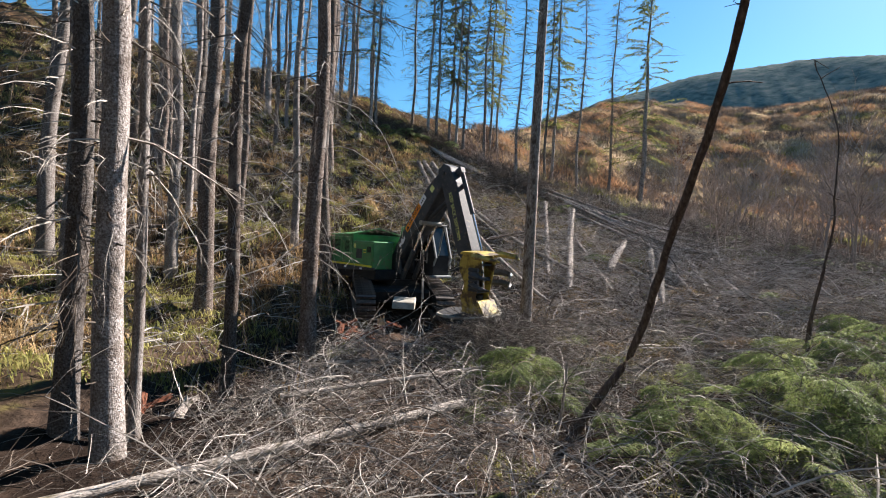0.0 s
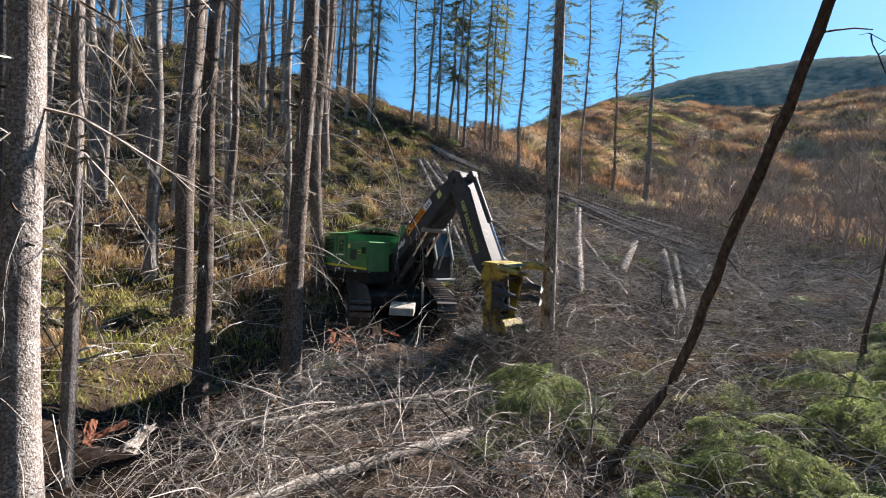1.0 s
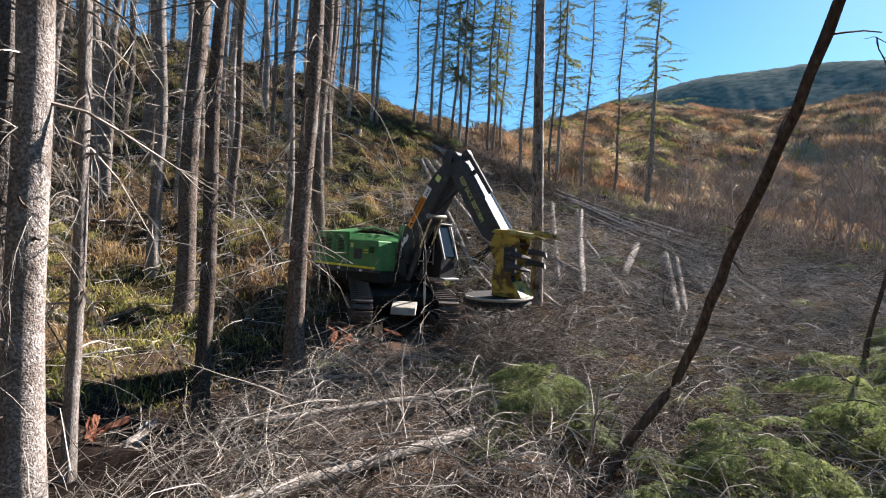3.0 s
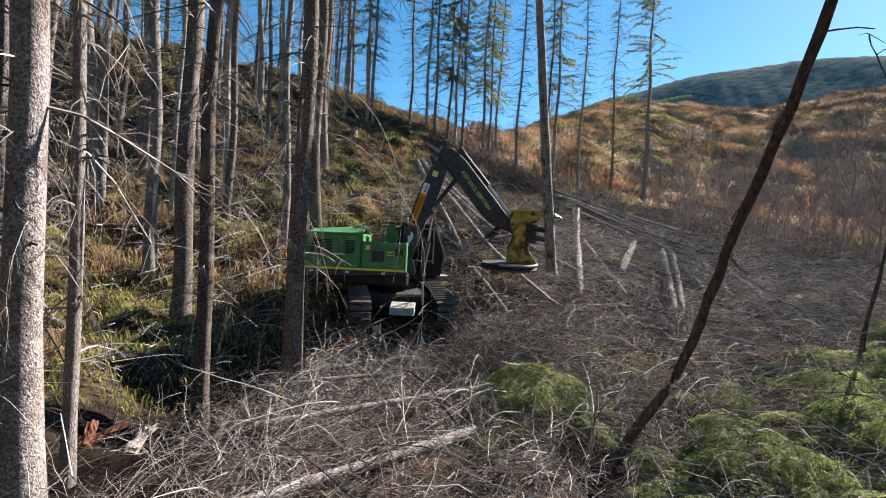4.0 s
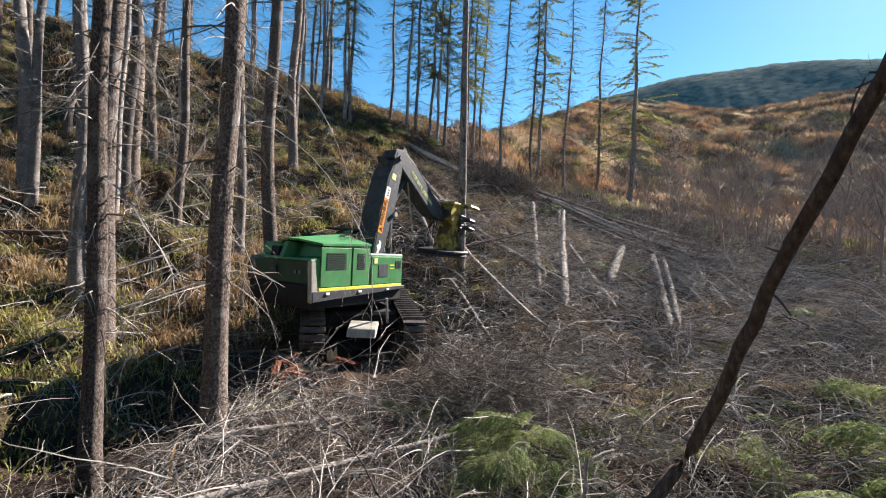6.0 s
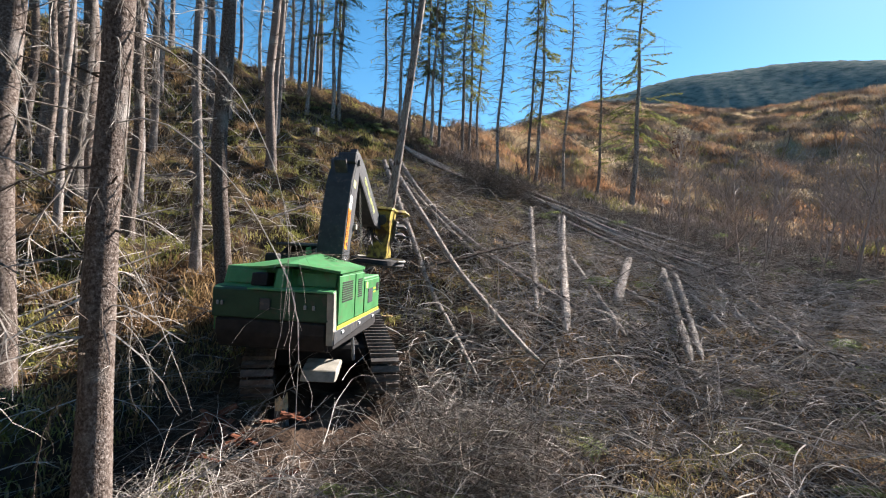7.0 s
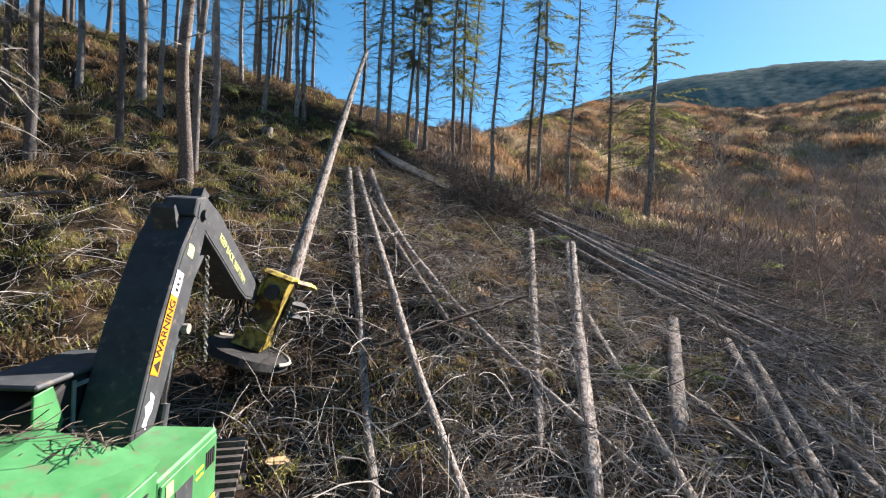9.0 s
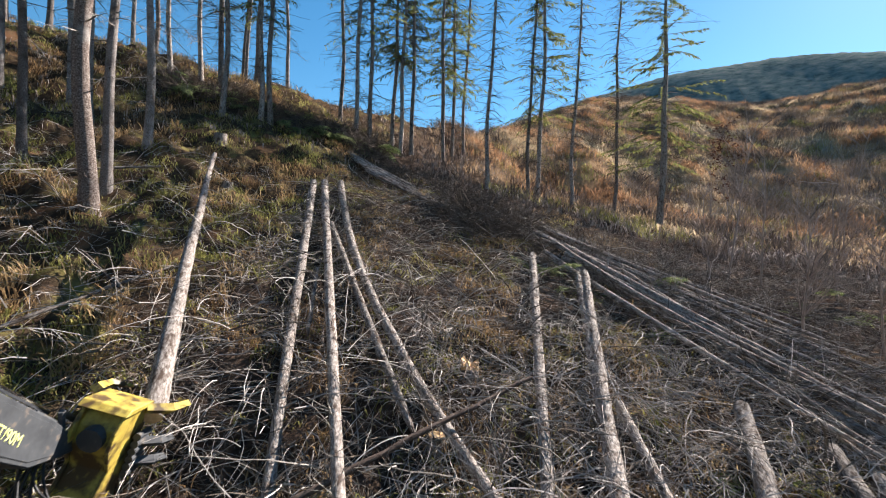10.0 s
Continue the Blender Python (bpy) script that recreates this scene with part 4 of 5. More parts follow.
def limb_layer(name, seed, n, box, keep, length, r, mat, label, lift=0.7, side=9):
    """Broken limbs with their side twigs, tossed over one another."""
    rg = np.random.RandomState(seed)
    x, y = scatter(rg, n, *box, keep)
    n = len(x)
    s = np.stack([x, y, relief(x, y) + rg.uniform(0.05, 1, n) * lift], 1)
    a = rg.uniform(0, 6.28, n)
    ln = rg.uniform(length[0], length[1], n)
    m = bent(rg, s, np.stack([np.cos(a), np.sin(a), rg.normal(0.25, 0.4, n)], 1), ln, 7, 0.1, 0.1)
    m[..., 2] = np.maximum(m[..., 2], relief(m[..., 0], m[..., 1]) + 0.02)
    i = np.repeat(np.arange(n), side)
    j = rg.randint(1, 7, n * side)
    w = m[i, j] - m[i, j - 1]
    w = w / (np.linalg.norm(w, axis=1, keepdims=True) + 1e-9) + rg.normal(0, 0.6, w.shape)
    q = bent(rg, m[i, j], w, rg.uniform(0.12, 0.4, n * side) * ln[i], 4, 0.1, 0.15)
    q[..., 2] = np.maximum(q[..., 2], relief(q[..., 0], q[..., 1]) + 0.02)
    pair = joined(tubes(m, np.linspace(1, 0.3, 7)[None] * rg.uniform(r * 0.6, r, (n, 1)), 4), tubes(q, np.linspace(1, 0.5, 4)[None] * np.full((n * side, 1), r * 0.3)))
    return tagged(mesh_from(name, *pair, mat), label, "branches", kind="stuff")


limb_layer("broken_limbs", 14, 420, (-4, 16, 4.5, 17), open_zone, (0.9, 2.6), 0.016, TWIG, "broken grey limbs with side twigs tossed on the ground")
limb_layer("bank_limbs", 17, 240, (-24, -4, 13, 42), lambda x, y: off_machine(x, y) & ~dark_pit(x, y) & (x > -y * 1.1), (1.0, 3.2), 0.02, PALE_BRANCH, "bleached broken limbs lying over ferns on the bank", 0.6)
limb_layer("bleached_tops", 18, 330, (5, 20, 15, 30), slash_zone, (1.4, 3.4), 0.016, PALE_BRANCH, "bleached broken tops with side twigs over the slope")
limb_layer("slope_limbs", 15, 800, (-5, 22, 17, 44), slash_zone, (1.0, 3.0), 0.02, TWIG, "broken grey limbs with side twigs tossed down the slope")
limb_layer("brown_limbs", 16, 600, (-5, 22, 17, 44), slash_zone, (1.0, 3.0), 0.022, TWIG_DARK, "broken brown limbs with side twigs tossed down the slope")


def blades(name, seed, n, box, keep, height, width, mat, label, tuft=5, spread=0.25):
    """Tufts of narrow blades that bend outward."""
    rg = np.random.RandomState(seed)
    x, y = scatter(rg, n, *box, keep)
    x, y = np.repeat(x, tuft), np.repeat(y, tuft)
    m = len(x)
    x, y = x + rg.normal(0, spread * 0.5, m), y + rg.normal(0, spread * 0.5, m)
    s = np.stack([x, y, relief(x, y) - 0.03], 1)
    a = rg.uniform(0, 6.28, m)
    out = np.stack([np.cos(a), np.sin(a), np.zeros(m)], 1)
    h = rg.uniform(height[0], height[1], m)[:, None]
    w = (rg.uniform(0.6, 1.3, m) * width)[:, None]
    side = np.stack([-out[:, 1], out[:, 0], np.zeros(m)], 1)
    up = np.array([0, 0, 1.0])
    mid = s + up * h * 0.6 + out * h * 0.25
    tip = s + up * h * rg.uniform(0.6, 1.0, (m, 1)) + out * h * rg.uniform(0.4, 0.9, (m, 1))
    v = np.stack([s, mid + side * w, tip, mid - side * w], 1).reshape(-1, 3)
    return tagged(mesh_from(name, v, np.arange(len(v)).reshape(-1, 4), mat), label, "undergrowth", kind="stuff")


def forest_floor(x, y):
    return (x < -3.2 + np.maximum(y - 24, 0) * 0.1 + waves(x, y, 22, 5)) & (x > -y * 1.3 - 3) & off_machine(x, y) & ~dark_pit(x, y) & ((y > 9.8) | (x < -9)) & ((y < 25) | (waves(x, y, 58, 2.6) > -0.15))


blades("dead_ferns", 1, 8000, (-40, -2, 7, 60), lambda x, y: forest_floor(x, y) & (waves(x, y, 31, 7) > 0) & (waves(x, y, 53, 1.6) > -0.1), (0.25, 0.75), 0.02, FERN, "rust-brown dead fern and bracken on the bank", 9, 0.35)
blades("moss_grass", 2, 9000, (-44, -2, 7, 62), lambda x, y: forest_floor(x, y) & (waves(x, y, 31, 7) < 0.25) & (waves(x, y, 54, 2.2) > -0.5), (0.12, 0.45), 0.018, GRASS, "yellow-green moss and grass under the trees", 9, 0.4)
blades("slash_moss", 11, 900, (0.5, 13, 5.5, 17), lambda x, y: near_zone(x, y) & (waves(x, y, 48, 2.6) > 0.3), (0.1, 0.35), 0.01, GRASS, "olive grass and moss between the slash", 8, 0.3)
blades("dry_litter", 12, 4200, (4, 21, 13, 34), lambda x, y: off_machine(x, y) & (waves(x, y, 49, 4) > -0.3), (0.06, 0.28), 0.014, FERN, "dry brown litter between the slash", 9, 0.4)
blades("slope_grass", 10, 1800, (-6, 14, 22, 50), lambda x, y: (waves(x, y, 46, 5) + 0.5 * waves(x, y, 47, 1.7) > 0.15), (0.12, 0.4), 0.018, GRASS, "yellow-green grass between the slash", 9, 0.35)
blades("slope_ferns", 3, 2500, (-8, 18, 18, 52), lambda x, y: slash_zone(x, y) & (waves(x, y, 33, 6) > 0.2), (0.2, 0.5), 0.018, FERN, "rust-brown dead fern between the slash", 8, 0.35)
blades("hill_grass", 4, 27000, (4, 200, 50, 215), lambda x, y: (np.hypot(x, y) > 62) & (x > 2 + (y - 60) * 0.08) & (x < y * 1.25), (0.4, 1.1), 0.036, STRAW, "tawny dry grass and scrub over the hillside", 10, 0.9)
blades("hill_scrub", 5, 9500, (4, 200, 44, 215), lambda x, y: (np.hypot(x, y) > 55) & (x > 2 + (y - 60) * 0.08) & (x < y * 1.25) & (waves(x, y, 35, 14) + 0.5 * waves(x, y, 36, 4) > 0.05), (0.7, 1.8), 0.034, SHRUB, "dark bare scrub in patches over the hillside", 14, 1.1)
blades("rust_bushes", 7, 900, (6, 180, 52, 205), lambda x, y: (np.hypot(x, y) > 64) & (x > 4 + (y - 60) * 0.08) & (x < y * 1.2) & (waves(x, y, 37, 30) > 0.25), (0.8, 2.0), 0.036, RUST, "rust-coloured bushes on the hillside", 80, 1.7)
blades("dark_bushes", 8, 900, (6, 180, 44, 205), lambda x, y: (np.hypot(x, y) > 56) & (x > 4 + (y - 60) * 0.08) & (x < y * 1.2) & (waves(x, y, 38, 22) + 0.4 * waves(x, y, 39, 7) > 0.2), (0.8, 2.4), 0.036, DARK_SHRUB, "dark leafless bushes on the hillside", 80, 1.8)
blades("olive_bushes", 9, 500, (6, 150, 40, 160), lambda x, y: (x > 10 + (y - 60) * 0.08) & (x < y * 1.2) & (np.hypot(x, y) > 34) & (waves(x, y, 40, 18) > 0.2), (0.5, 1.3), 0.034, GRASS, "olive green low bushes on the hillside", 80, 1.4)
blades("ridge_scrub", 6, 2200, (-40, 20, 40, 82), lambda x, y: (np.hypot(x, y) > 48) & (np.hypot(x, y) < 84) & (x < 12), (0.25, 0.8), 0.035, SHRUB, "bare scrub along the crest of the ridge", 6, 0.5)


def bough(seed):
    """One cut hemlock bough: a bowed stem, drooping side shoots and flat rows of needles on each."""
    rg = np.random.RandomState(seed)
    sp = bent(rg, np.zeros((1, 3)), np.array([[1.0, 0, 0.55]]), [1.5], 9, 0.17, 0.05)
    n = 30
    t = np.linspace(0.7, 7.95, n)
    j = t.astype(int)
    fr = (t - j)[:, None]
    s = sp[0, j] * (1 - fr) + sp[0, np.minimum(j + 1, 8)] * fr
    side = np.where(np.arange(n) % 2, 1.0, -1.0)
    d = np.stack([rg.uniform(0.45, 0.9, n), side * rg.uniform(0.45, 0.9, n), rg.uniform(-0.5, 0.15, n)], 1)
    ln = 0.62 * np.clip(1.2 - t / 9, 0.25, 1) * rg.uniform(0.75, 1.2, n)
    sh = bent(rg, s, d, ln, 5, 0.16, 0.05)
    # second order twigs in the plane of each shoot
    q = np.repeat(np.arange(n), 6)
    k = rg.randint(0, 4, len(q))
    w = sh[q, k + 1] - sh[q, k]
    w /= np.linalg.norm(w, axis=1, keepdims=True)
    out = np.cross(w, np.array([0, 0, 1.0])) * rg.choice([-1, 1], len(q))[:, None]
    tw = bent(rg, sh[q, k], w * 0.8 + out * 0.8 + np.array([0, 0, -0.12]), rg.uniform(0.1, 0.24, len(q)), 5, 0.1, 0.05)
    rows = np.concatenate([sh, tw])
    nv, nf = needle_sprays(rg, rows, 19, 0.062, 0.0062)
    return tubes(sp, np.linspace(0.012, 0.004, 9)[None], 4), tubes(sh, np.full((n, 5), 0.003)), (nv, nf)


BOUGHS = [bough(71 + i) for i in range(4)]


def bough_heap(name, seed, places, label):
    """Boughs at (x, y, lift, turn, tip, scale), joined."""
    rg = np.random.RandomState(seed)
    wood, leaf = [], []
    for i, (x, y, lift, turn, tip, size) in enumerate(places):
        a, b, c = BOUGHS[i % 4]
        m = np.array(pose(x, y, float(relief(x, y)) + lift, rg.uniform(-25, 25), tip, turn) @ Matrix.Scale(size, 4))
        for (v, f), dst in ((a, wood), (b, wood), (c, leaf)):
            dst.append((v @ m[:3, :3].T + m[:3, 3], f))
    root = tagged(new(name), label, "boughs", kind="stuff")
    mesh_from("needles", *joined(*leaf), NEEDLE, root)
    mesh_from("stems", *joined(*wood), TWIG_DARK, root)
    return root


def mound(rg, x, y, radius, height, n):
    """Boughs that cover a heap, their tips hanging outward and down."""
    out = []
    for _ in range(n):
        a, u = rg.uniform(0, 6.28), rg.uniform(0, 1) ** 0.7
        out.append((x + radius * u * math.cos(a), y + radius * u * math.sin(a), height * (1 - u * u) * rg.uniform(0.75, 1.1), math.degrees(a) + rg.uniform(-50, 50), rg.uniform(-15, 40), rg.uniform(0.42, 0.8)))
    return out


def strewn(seed, n, box, keep, lift, size):
    rg = np.random.RandomState(seed)
    x, y = scatter(rg, n, *box, keep)
    return [(x[i], y[i], rg.uniform(0, 1) ** 1.5 * lift, rg.uniform(0, 360), rg.uniform(-30, 30), rg.uniform(*size)) for i in range(len(x))]


FRESH = "fresh green conifer boughs heaped over the slash"
for i, (x, y, radius, height, n) in enumerate(((4.5, 7.5, .75, .95, 30), (6.3, 7.7, 1.2, 1.15, 52), (4.9, 6.0, .75, .9, 28), (6.6, 6.4, .9, .9, 26), (7.6, 9.8, .9, .8, 18), (10.1, 11.6, 1.3, 1.2, 40), (2.3, 10.6, .7, 1.1, 34), (2.0, 11.4, .6, .8, 14), (1.2, 13.2, .6, .6, 12), (8.6, 8.9, 1.0, 1.1, 28), (12.4, 13.0, 1.2, .9, 20), (3.6, 6.9, .45, .5, 8), (11.6, 10.8, 1.1, 1.0, 22), (0.2, 12.6, .6, .4, 9))):
    bough_heap("green_boughs", 200 + i, mound(np.random.RandomState(170 + i), x, y, radius, height, n), FRESH)
bough_heap("scattered_boughs", 79, strewn(79, 60, (1, 13, 5, 17), lambda x, y: off_machine(x, y) & (x > 0.2 * y - 1), 0.5, (0.5, 0.9)), "wilting green conifer boughs scattered through the slash")
bough_heap("scattered_boughs", 80, strewn(80, 150, (4, 30, 17, 40), lambda x, y: (waves(x, y, 43, 7) > 0.15) & (x > 6), 0.4, (0.6, 1.2)), "wilting green conifer boughs scattered through the slash")
bough_heap("ridge_boughs", 81, strewn(81, 110, (-17, 0, 49, 58), lambda x, y: np.abs(y - 54.5 - 0.05 * x) < 1.6, 0.8, (0.9, 1.7)), "dark conifer boughs pushed up along the ridge")


def hanging_branch(name, start, way, length, seed, droop, r, twigs, mat, label, hang=0.5):
    """A long dead limb that arches out and hangs, with a fringe of fine twigs."""
    rg = np.random.RandomState(seed)
    root = new(name)
    root.matrix_basis = Matrix.Translation(start)
    p = bent(rg, np.zeros((1, 3)), np.array([way], float), [length], 14, droop, 0.07)
    mesh_from("limb", *tubes(p, np.linspace(r, r * 0.3, 14)[None], 5), mat, root, True)
    j = rg.randint(2, 14, twigs)
    w = p[0, j] - p[0, j - 1]
    w = w / np.linalg.norm(w, axis=1, keepdims=True) * 0.6 + rg.normal(0, 0.45, w.shape) + np.array([0, 0, -hang])
    q = bent(rg, p[0, j], w, rg.uniform(0.2, 0.9, twigs) * length * 0.26, 6, 0.2, 0.2)
    tagged(mesh_from("twig_fringe", *tubes(q, np.linspace(1, 0.4, 6)[None] * np.full((twigs, 1), r * 0.28)), mat, root), kind="stuff")
    return tagged(root, label, "branch", "hanging dead branches")


HANG = "long dead branch hanging from a trunk with fine twigs"
rb = random.Random(12)
for x, y, ring in ((-3.7, 12.7, 20), (-5.5, 11.9, 16), (-4.9, 6.8, 2), (-6.05, 7.35, 9), (-7.8, 23.6, 8), (-5.3, 20.7, 6), (-5.2, 7.8, 3)):
    for i in range(ring):
        a = rb.uniform(-0.9, 1.2) if i % 3 else rb.uniform(0, 6.28)
        z = float(relief(x, y)) + rb.uniform(2.4, 9.0)
        hanging_branch("hanging_branch", (x + 0.15 * math.cos(a), y + 0.15 * math.sin(a), z), (math.cos(a), math.sin(a), rb.uniform(-0.4, 0.35)), rb.uniform(1.2, 2.6), rb.randint(0, 9999), rb.uniform(0.2, 0.45), rb.uniform(0.006, 0.011), 40, (TWIG, TWIG_DARK)[i % 2], HANG, 0.9)
# long pale limbs that sweep down to the ground beside the bank
for s, w, ln in (((-3.5, 12.6, 5.6), (0.6, -0.2, 0.2), 6.4), ((-5.3, 11.8, 5.0), (0.5, 0.2, 0.2), 5.6), ((-3.5, 12.7, 7.0), (0.9, 0.3, 0.3), 6.0)):
    hanging_branch("hanging_branch", s, w, ln, int(s[2] * 10), 0.26, 0.011, 14, PALE_BRANCH, "long bleached branch sweeping down to the ground", 0.2)

# ---- the feller buncher ----


def part(name, bm, mat, parent, label="", smooth=False):
    me = bpy.data.meshes.new(name)
    bm.to_mesh(me)
    bm.free()
    for m in mat if isinstance(mat, (list, tuple)) else [mat]:
        me.materials.append(m)
    for p in me.polygons:
        p.use_smooth = smooth
    ob = new(name, me)
    ob.parent = parent
    return tagged(ob, label)


def box(bm, x0, x1, y0, y1, z0, z1, bevel=0.02):
    r = bmesh.ops.create_cube(bm, size=1)["verts"]
    for v in r:
        v.co = ((x0 + x1) / 2 + v.co.x * (x1 - x0), (y0 + y1) / 2 + v.co.y * (y1 - y0), (z0 + z1) / 2 + v.co.z * (z1 - z0))
    if bevel:
        es = list({e for v in r for e in v.link_edges})
        bmesh.ops.bevel(bm, geom=es, offset=bevel, segments=1, affect="EDGES")
    return bm


def boxed(*a, **k):
    return box(bmesh.new(), *a, **k)


def prism(outline, x0, x1, bevel=0.015):
    """A plate or box with a side outline in (y, z), from x0 to x1."""
    bm = bmesh.new()
    a = [bm.verts.new((x0, y, z)) for y, z in outline]
    b = [bm.verts.new((x1, y, z)) for y, z in outline]
    n = len(outline)
    bm.faces.new(a)
    bm.faces.new(b[::-1])
    for i in range(n):
        bm.faces.new((a[i], b[i], b[(i + 1) % n], a[(i + 1) % n]))
    bmesh.ops.recalc_face_normals(bm, faces=bm.faces)
    if bevel:
        bmesh.ops.bevel(bm, geom=list(bm.edges), offset=bevel, segments=1, affect="EDGES")
    return bm


def rod(a, b, r, sides=12, bm=None, r2=None):
    bm = bm or bmesh.new()
    a, b = Vector(a), Vector(b)
    m = Matrix.Translation((a + b) / 2) @ (b - a).to_track_quat("Z", "Y").to_matrix().to_4x4()
    bmesh.ops.create_cone(bm, cap_ends=True, segments=sides, radius1=r, radius2=r if r2 is None else r2, depth=(b - a).length, matrix=m)
    return bm


GREEN = material("green_paint", [(0.3, (0.042, 0.165, 0.055)), (0.6, (0.07, 0.23, 0.085)), (0.8, (0.11, 0.27, 0.12))], scale=2.2, rough=0.42, bump=0.03, spots=((0.12, 0.13, 0.075), 5, 0.56, 0.75))
# green paint again, darkened to put the rear's shade into the counterweight
SHADED_GREEN = material("shaded_green_paint", [(0.3, (0.012, 0.042, 0.024)), (0.7, (0.022, 0.066, 0.036))], scale=2.2, rough=0.5, bump=0.03, spots=((0.05, 0.05, 0.04), 5, 0.58, 0.75))
CHARCOAL = material("charcoal_paint", [(0.3, (0.028, 0.031, 0.034)), (0.7, (0.058, 0.063, 0.067))], scale=3, rough=0.62, bump=0.05, spots=((0.13, 0.105, 0.08), 6, 0.58, 0.75))
BLACK = material("black_steel", [(0.3, (0.008, 0.008, 0.009)), (0.7, (0.022, 0.021, 0.02))], scale=5, rough=0.75, bump=0.1)
TRACK = material("track_steel", [(0.3, (0.045, 0.038, 0.034)), (0.6, (0.12, 0.105, 0.095)), (0.8, (0.25, 0.23, 0.21))], scale=5, rough=0.6, bump=0.2, metal=0.3)
YELLOW = material("yellow_paint", [(0.3, (0.26, 0.185, 0.03)), (0.6, (0.44, 0.35, 0.07)), (0.8, (0.52, 0.45, 0.18))], scale=4, rough=0.5, bump=0.05, spots=((0.075, 0.048, 0.02), 3.2, 0.43, 0.58))
STRIPE = material("yellow_stripe", [(0.3, (0.60, 0.55, 0.03)), (0.7, (0.72, 0.66, 0.06))], scale=4, rough=0.5, bump=0)
ORANGE = material("orange_label", [(0.3, (0.72, 0.22, 0.01)), (0.7, (0.80, 0.30, 0.02))], scale=6, rough=0.5, bump=0)
WHITE = material("white_label", [(0.3, (0.60, 0.60, 0.60)), (0.7, (0.74, 0.74, 0.73))], scale=6, rough=0.5, bump=0)
LETTER = material("yellow_letter", [(0.3, (0.55, 0.60, 0.18)), (0.7, (0.66, 0.70, 0.28))], scale=8, rough=0.6, bump=0)
TAN = material("scuffed_guard", [(0.3, (0.20, 0.19, 0.16)), (0.7, (0.38, 0.36, 0.30))], scale=4, rough=0.7, bump=0.1)
CHROME = material("chrome_rod", [(0.3, (0.55, 0.55, 0.56)), (0.7, (0.68, 0.68, 0.7))], scale=3, rough=0.15, metal=1.0, bump=0)
GLASS_DARK = material("tinted_window", [(0.3, (0.008, 0.01, 0.012)), (0.7, (0.014, 0.018, 0.02))], scale=2, rough=0.06, bump=0)
MESH_GREY = material("window_guard", [(0.3, (0.16, 0.17, 0.17)), (0.7, (0.26, 0.27, 0.27))], scale=6, rough=0.6, bump=0)
RUBBER = material("hose_rubber", [(0.3, (0.01, 0.01, 0.01)), (0.7, (0.025, 0.025, 0.025))], scale=6, rough=0.5, bump=0)

AX, AY = -1.944, 19.54
FOOT, BOOM, STICK, BOOM_X = (0.394, 2.343), 4.469, 3.812, 0.02


def text(name, words, size, m, mat, parent, squeeze=1.0):
    """Lettering as a thin mesh."""
    cu = bpy.data.curves.new(name, "FONT")
    cu.body, cu.size, cu.extrude, cu.align_x, cu.align_y = words, size, 0.004, "CENTER", "CENTER"
    ob = bpy.data.objects.new(name, cu)
    scene.collection.objects.link(ob)
    bpy.context.view_layer.update()
    me = bpy.data.meshes.new_from_object(ob.evaluated_get(bpy.context.evaluated_depsgraph_get()))
    bpy.data.objects.remove(ob)
    me.materials.clear()
    me.materials.append(mat)
    me.transform(m @ Matrix.Diagonal((squeeze, 1, 1, 1)))
    o = new(name, me)
    o.parent = parent
    return o


def build_track(root, side):
    """One crawler track: shoes round a frame, pitched up the slope."""
    tilt = pose(0, 0, 0.62, 11, 0, 15) @ pose(side * 1.52, 0, 0)
    bm = boxed(-0.2, 0.2, -2.05, 2.05, 0.2, 0.72, bevel=0.05)
    for y in np.linspace(-1.7, 1.7, 7):
        rod((-0.24, y, 0.2), (0.24, y, 0.2), 0.16, 10, bm)
    for y in (-2.2, 2.2):
        rod((-0.2, y, 0.47), (0.2, y, 0.47), 0.38, 16, bm)
    bm.transform(tilt)
    tr = part("track", bm, BLACK, root, "black steel crawler track with ribbed shoes")
    me = bpy.data.meshes.new("track_shoe")
    b = boxed(-0.36, 0.36, -0.085, 0.085, -0.02, 0.025, bevel=0.006)
    box(b, -0.36, 0.36, -0.075, -0.05, 0.02, 0.085, bevel=0)
    b.to_mesh(me)
    b.free()
    me.materials.append(TRACK)
    half, rad = 2.2, 0.46
    length = 4 * half + 2 * math.pi * rad
    n = 52
    for i in range(n):
        s = i * length / n
        if s < 2 * half:
            y, z, a = -half + s, 0.47 + rad, 0
        elif s < 2 * half + math.pi * rad:
            a = (s - 2 * half) / rad
            y, z = half + rad * math.sin(a), 0.47 + rad * math.cos(a)
        elif s < 4 * half + math.pi * rad:
            y, z, a = half - (s - 2 * half - math.pi * rad), 0.47 - rad, math.pi
        else:
            a = math.pi + (s - 4 * half - math.pi * rad) / rad
            y, z = -half + rad * math.sin(a), 0.47 + rad * math.cos(a)
        o = new("track_shoe", me)
        o.parent = tr
        o.matrix_basis = tilt @ pose(0, y, z, -math.degrees(a), 0, 0)


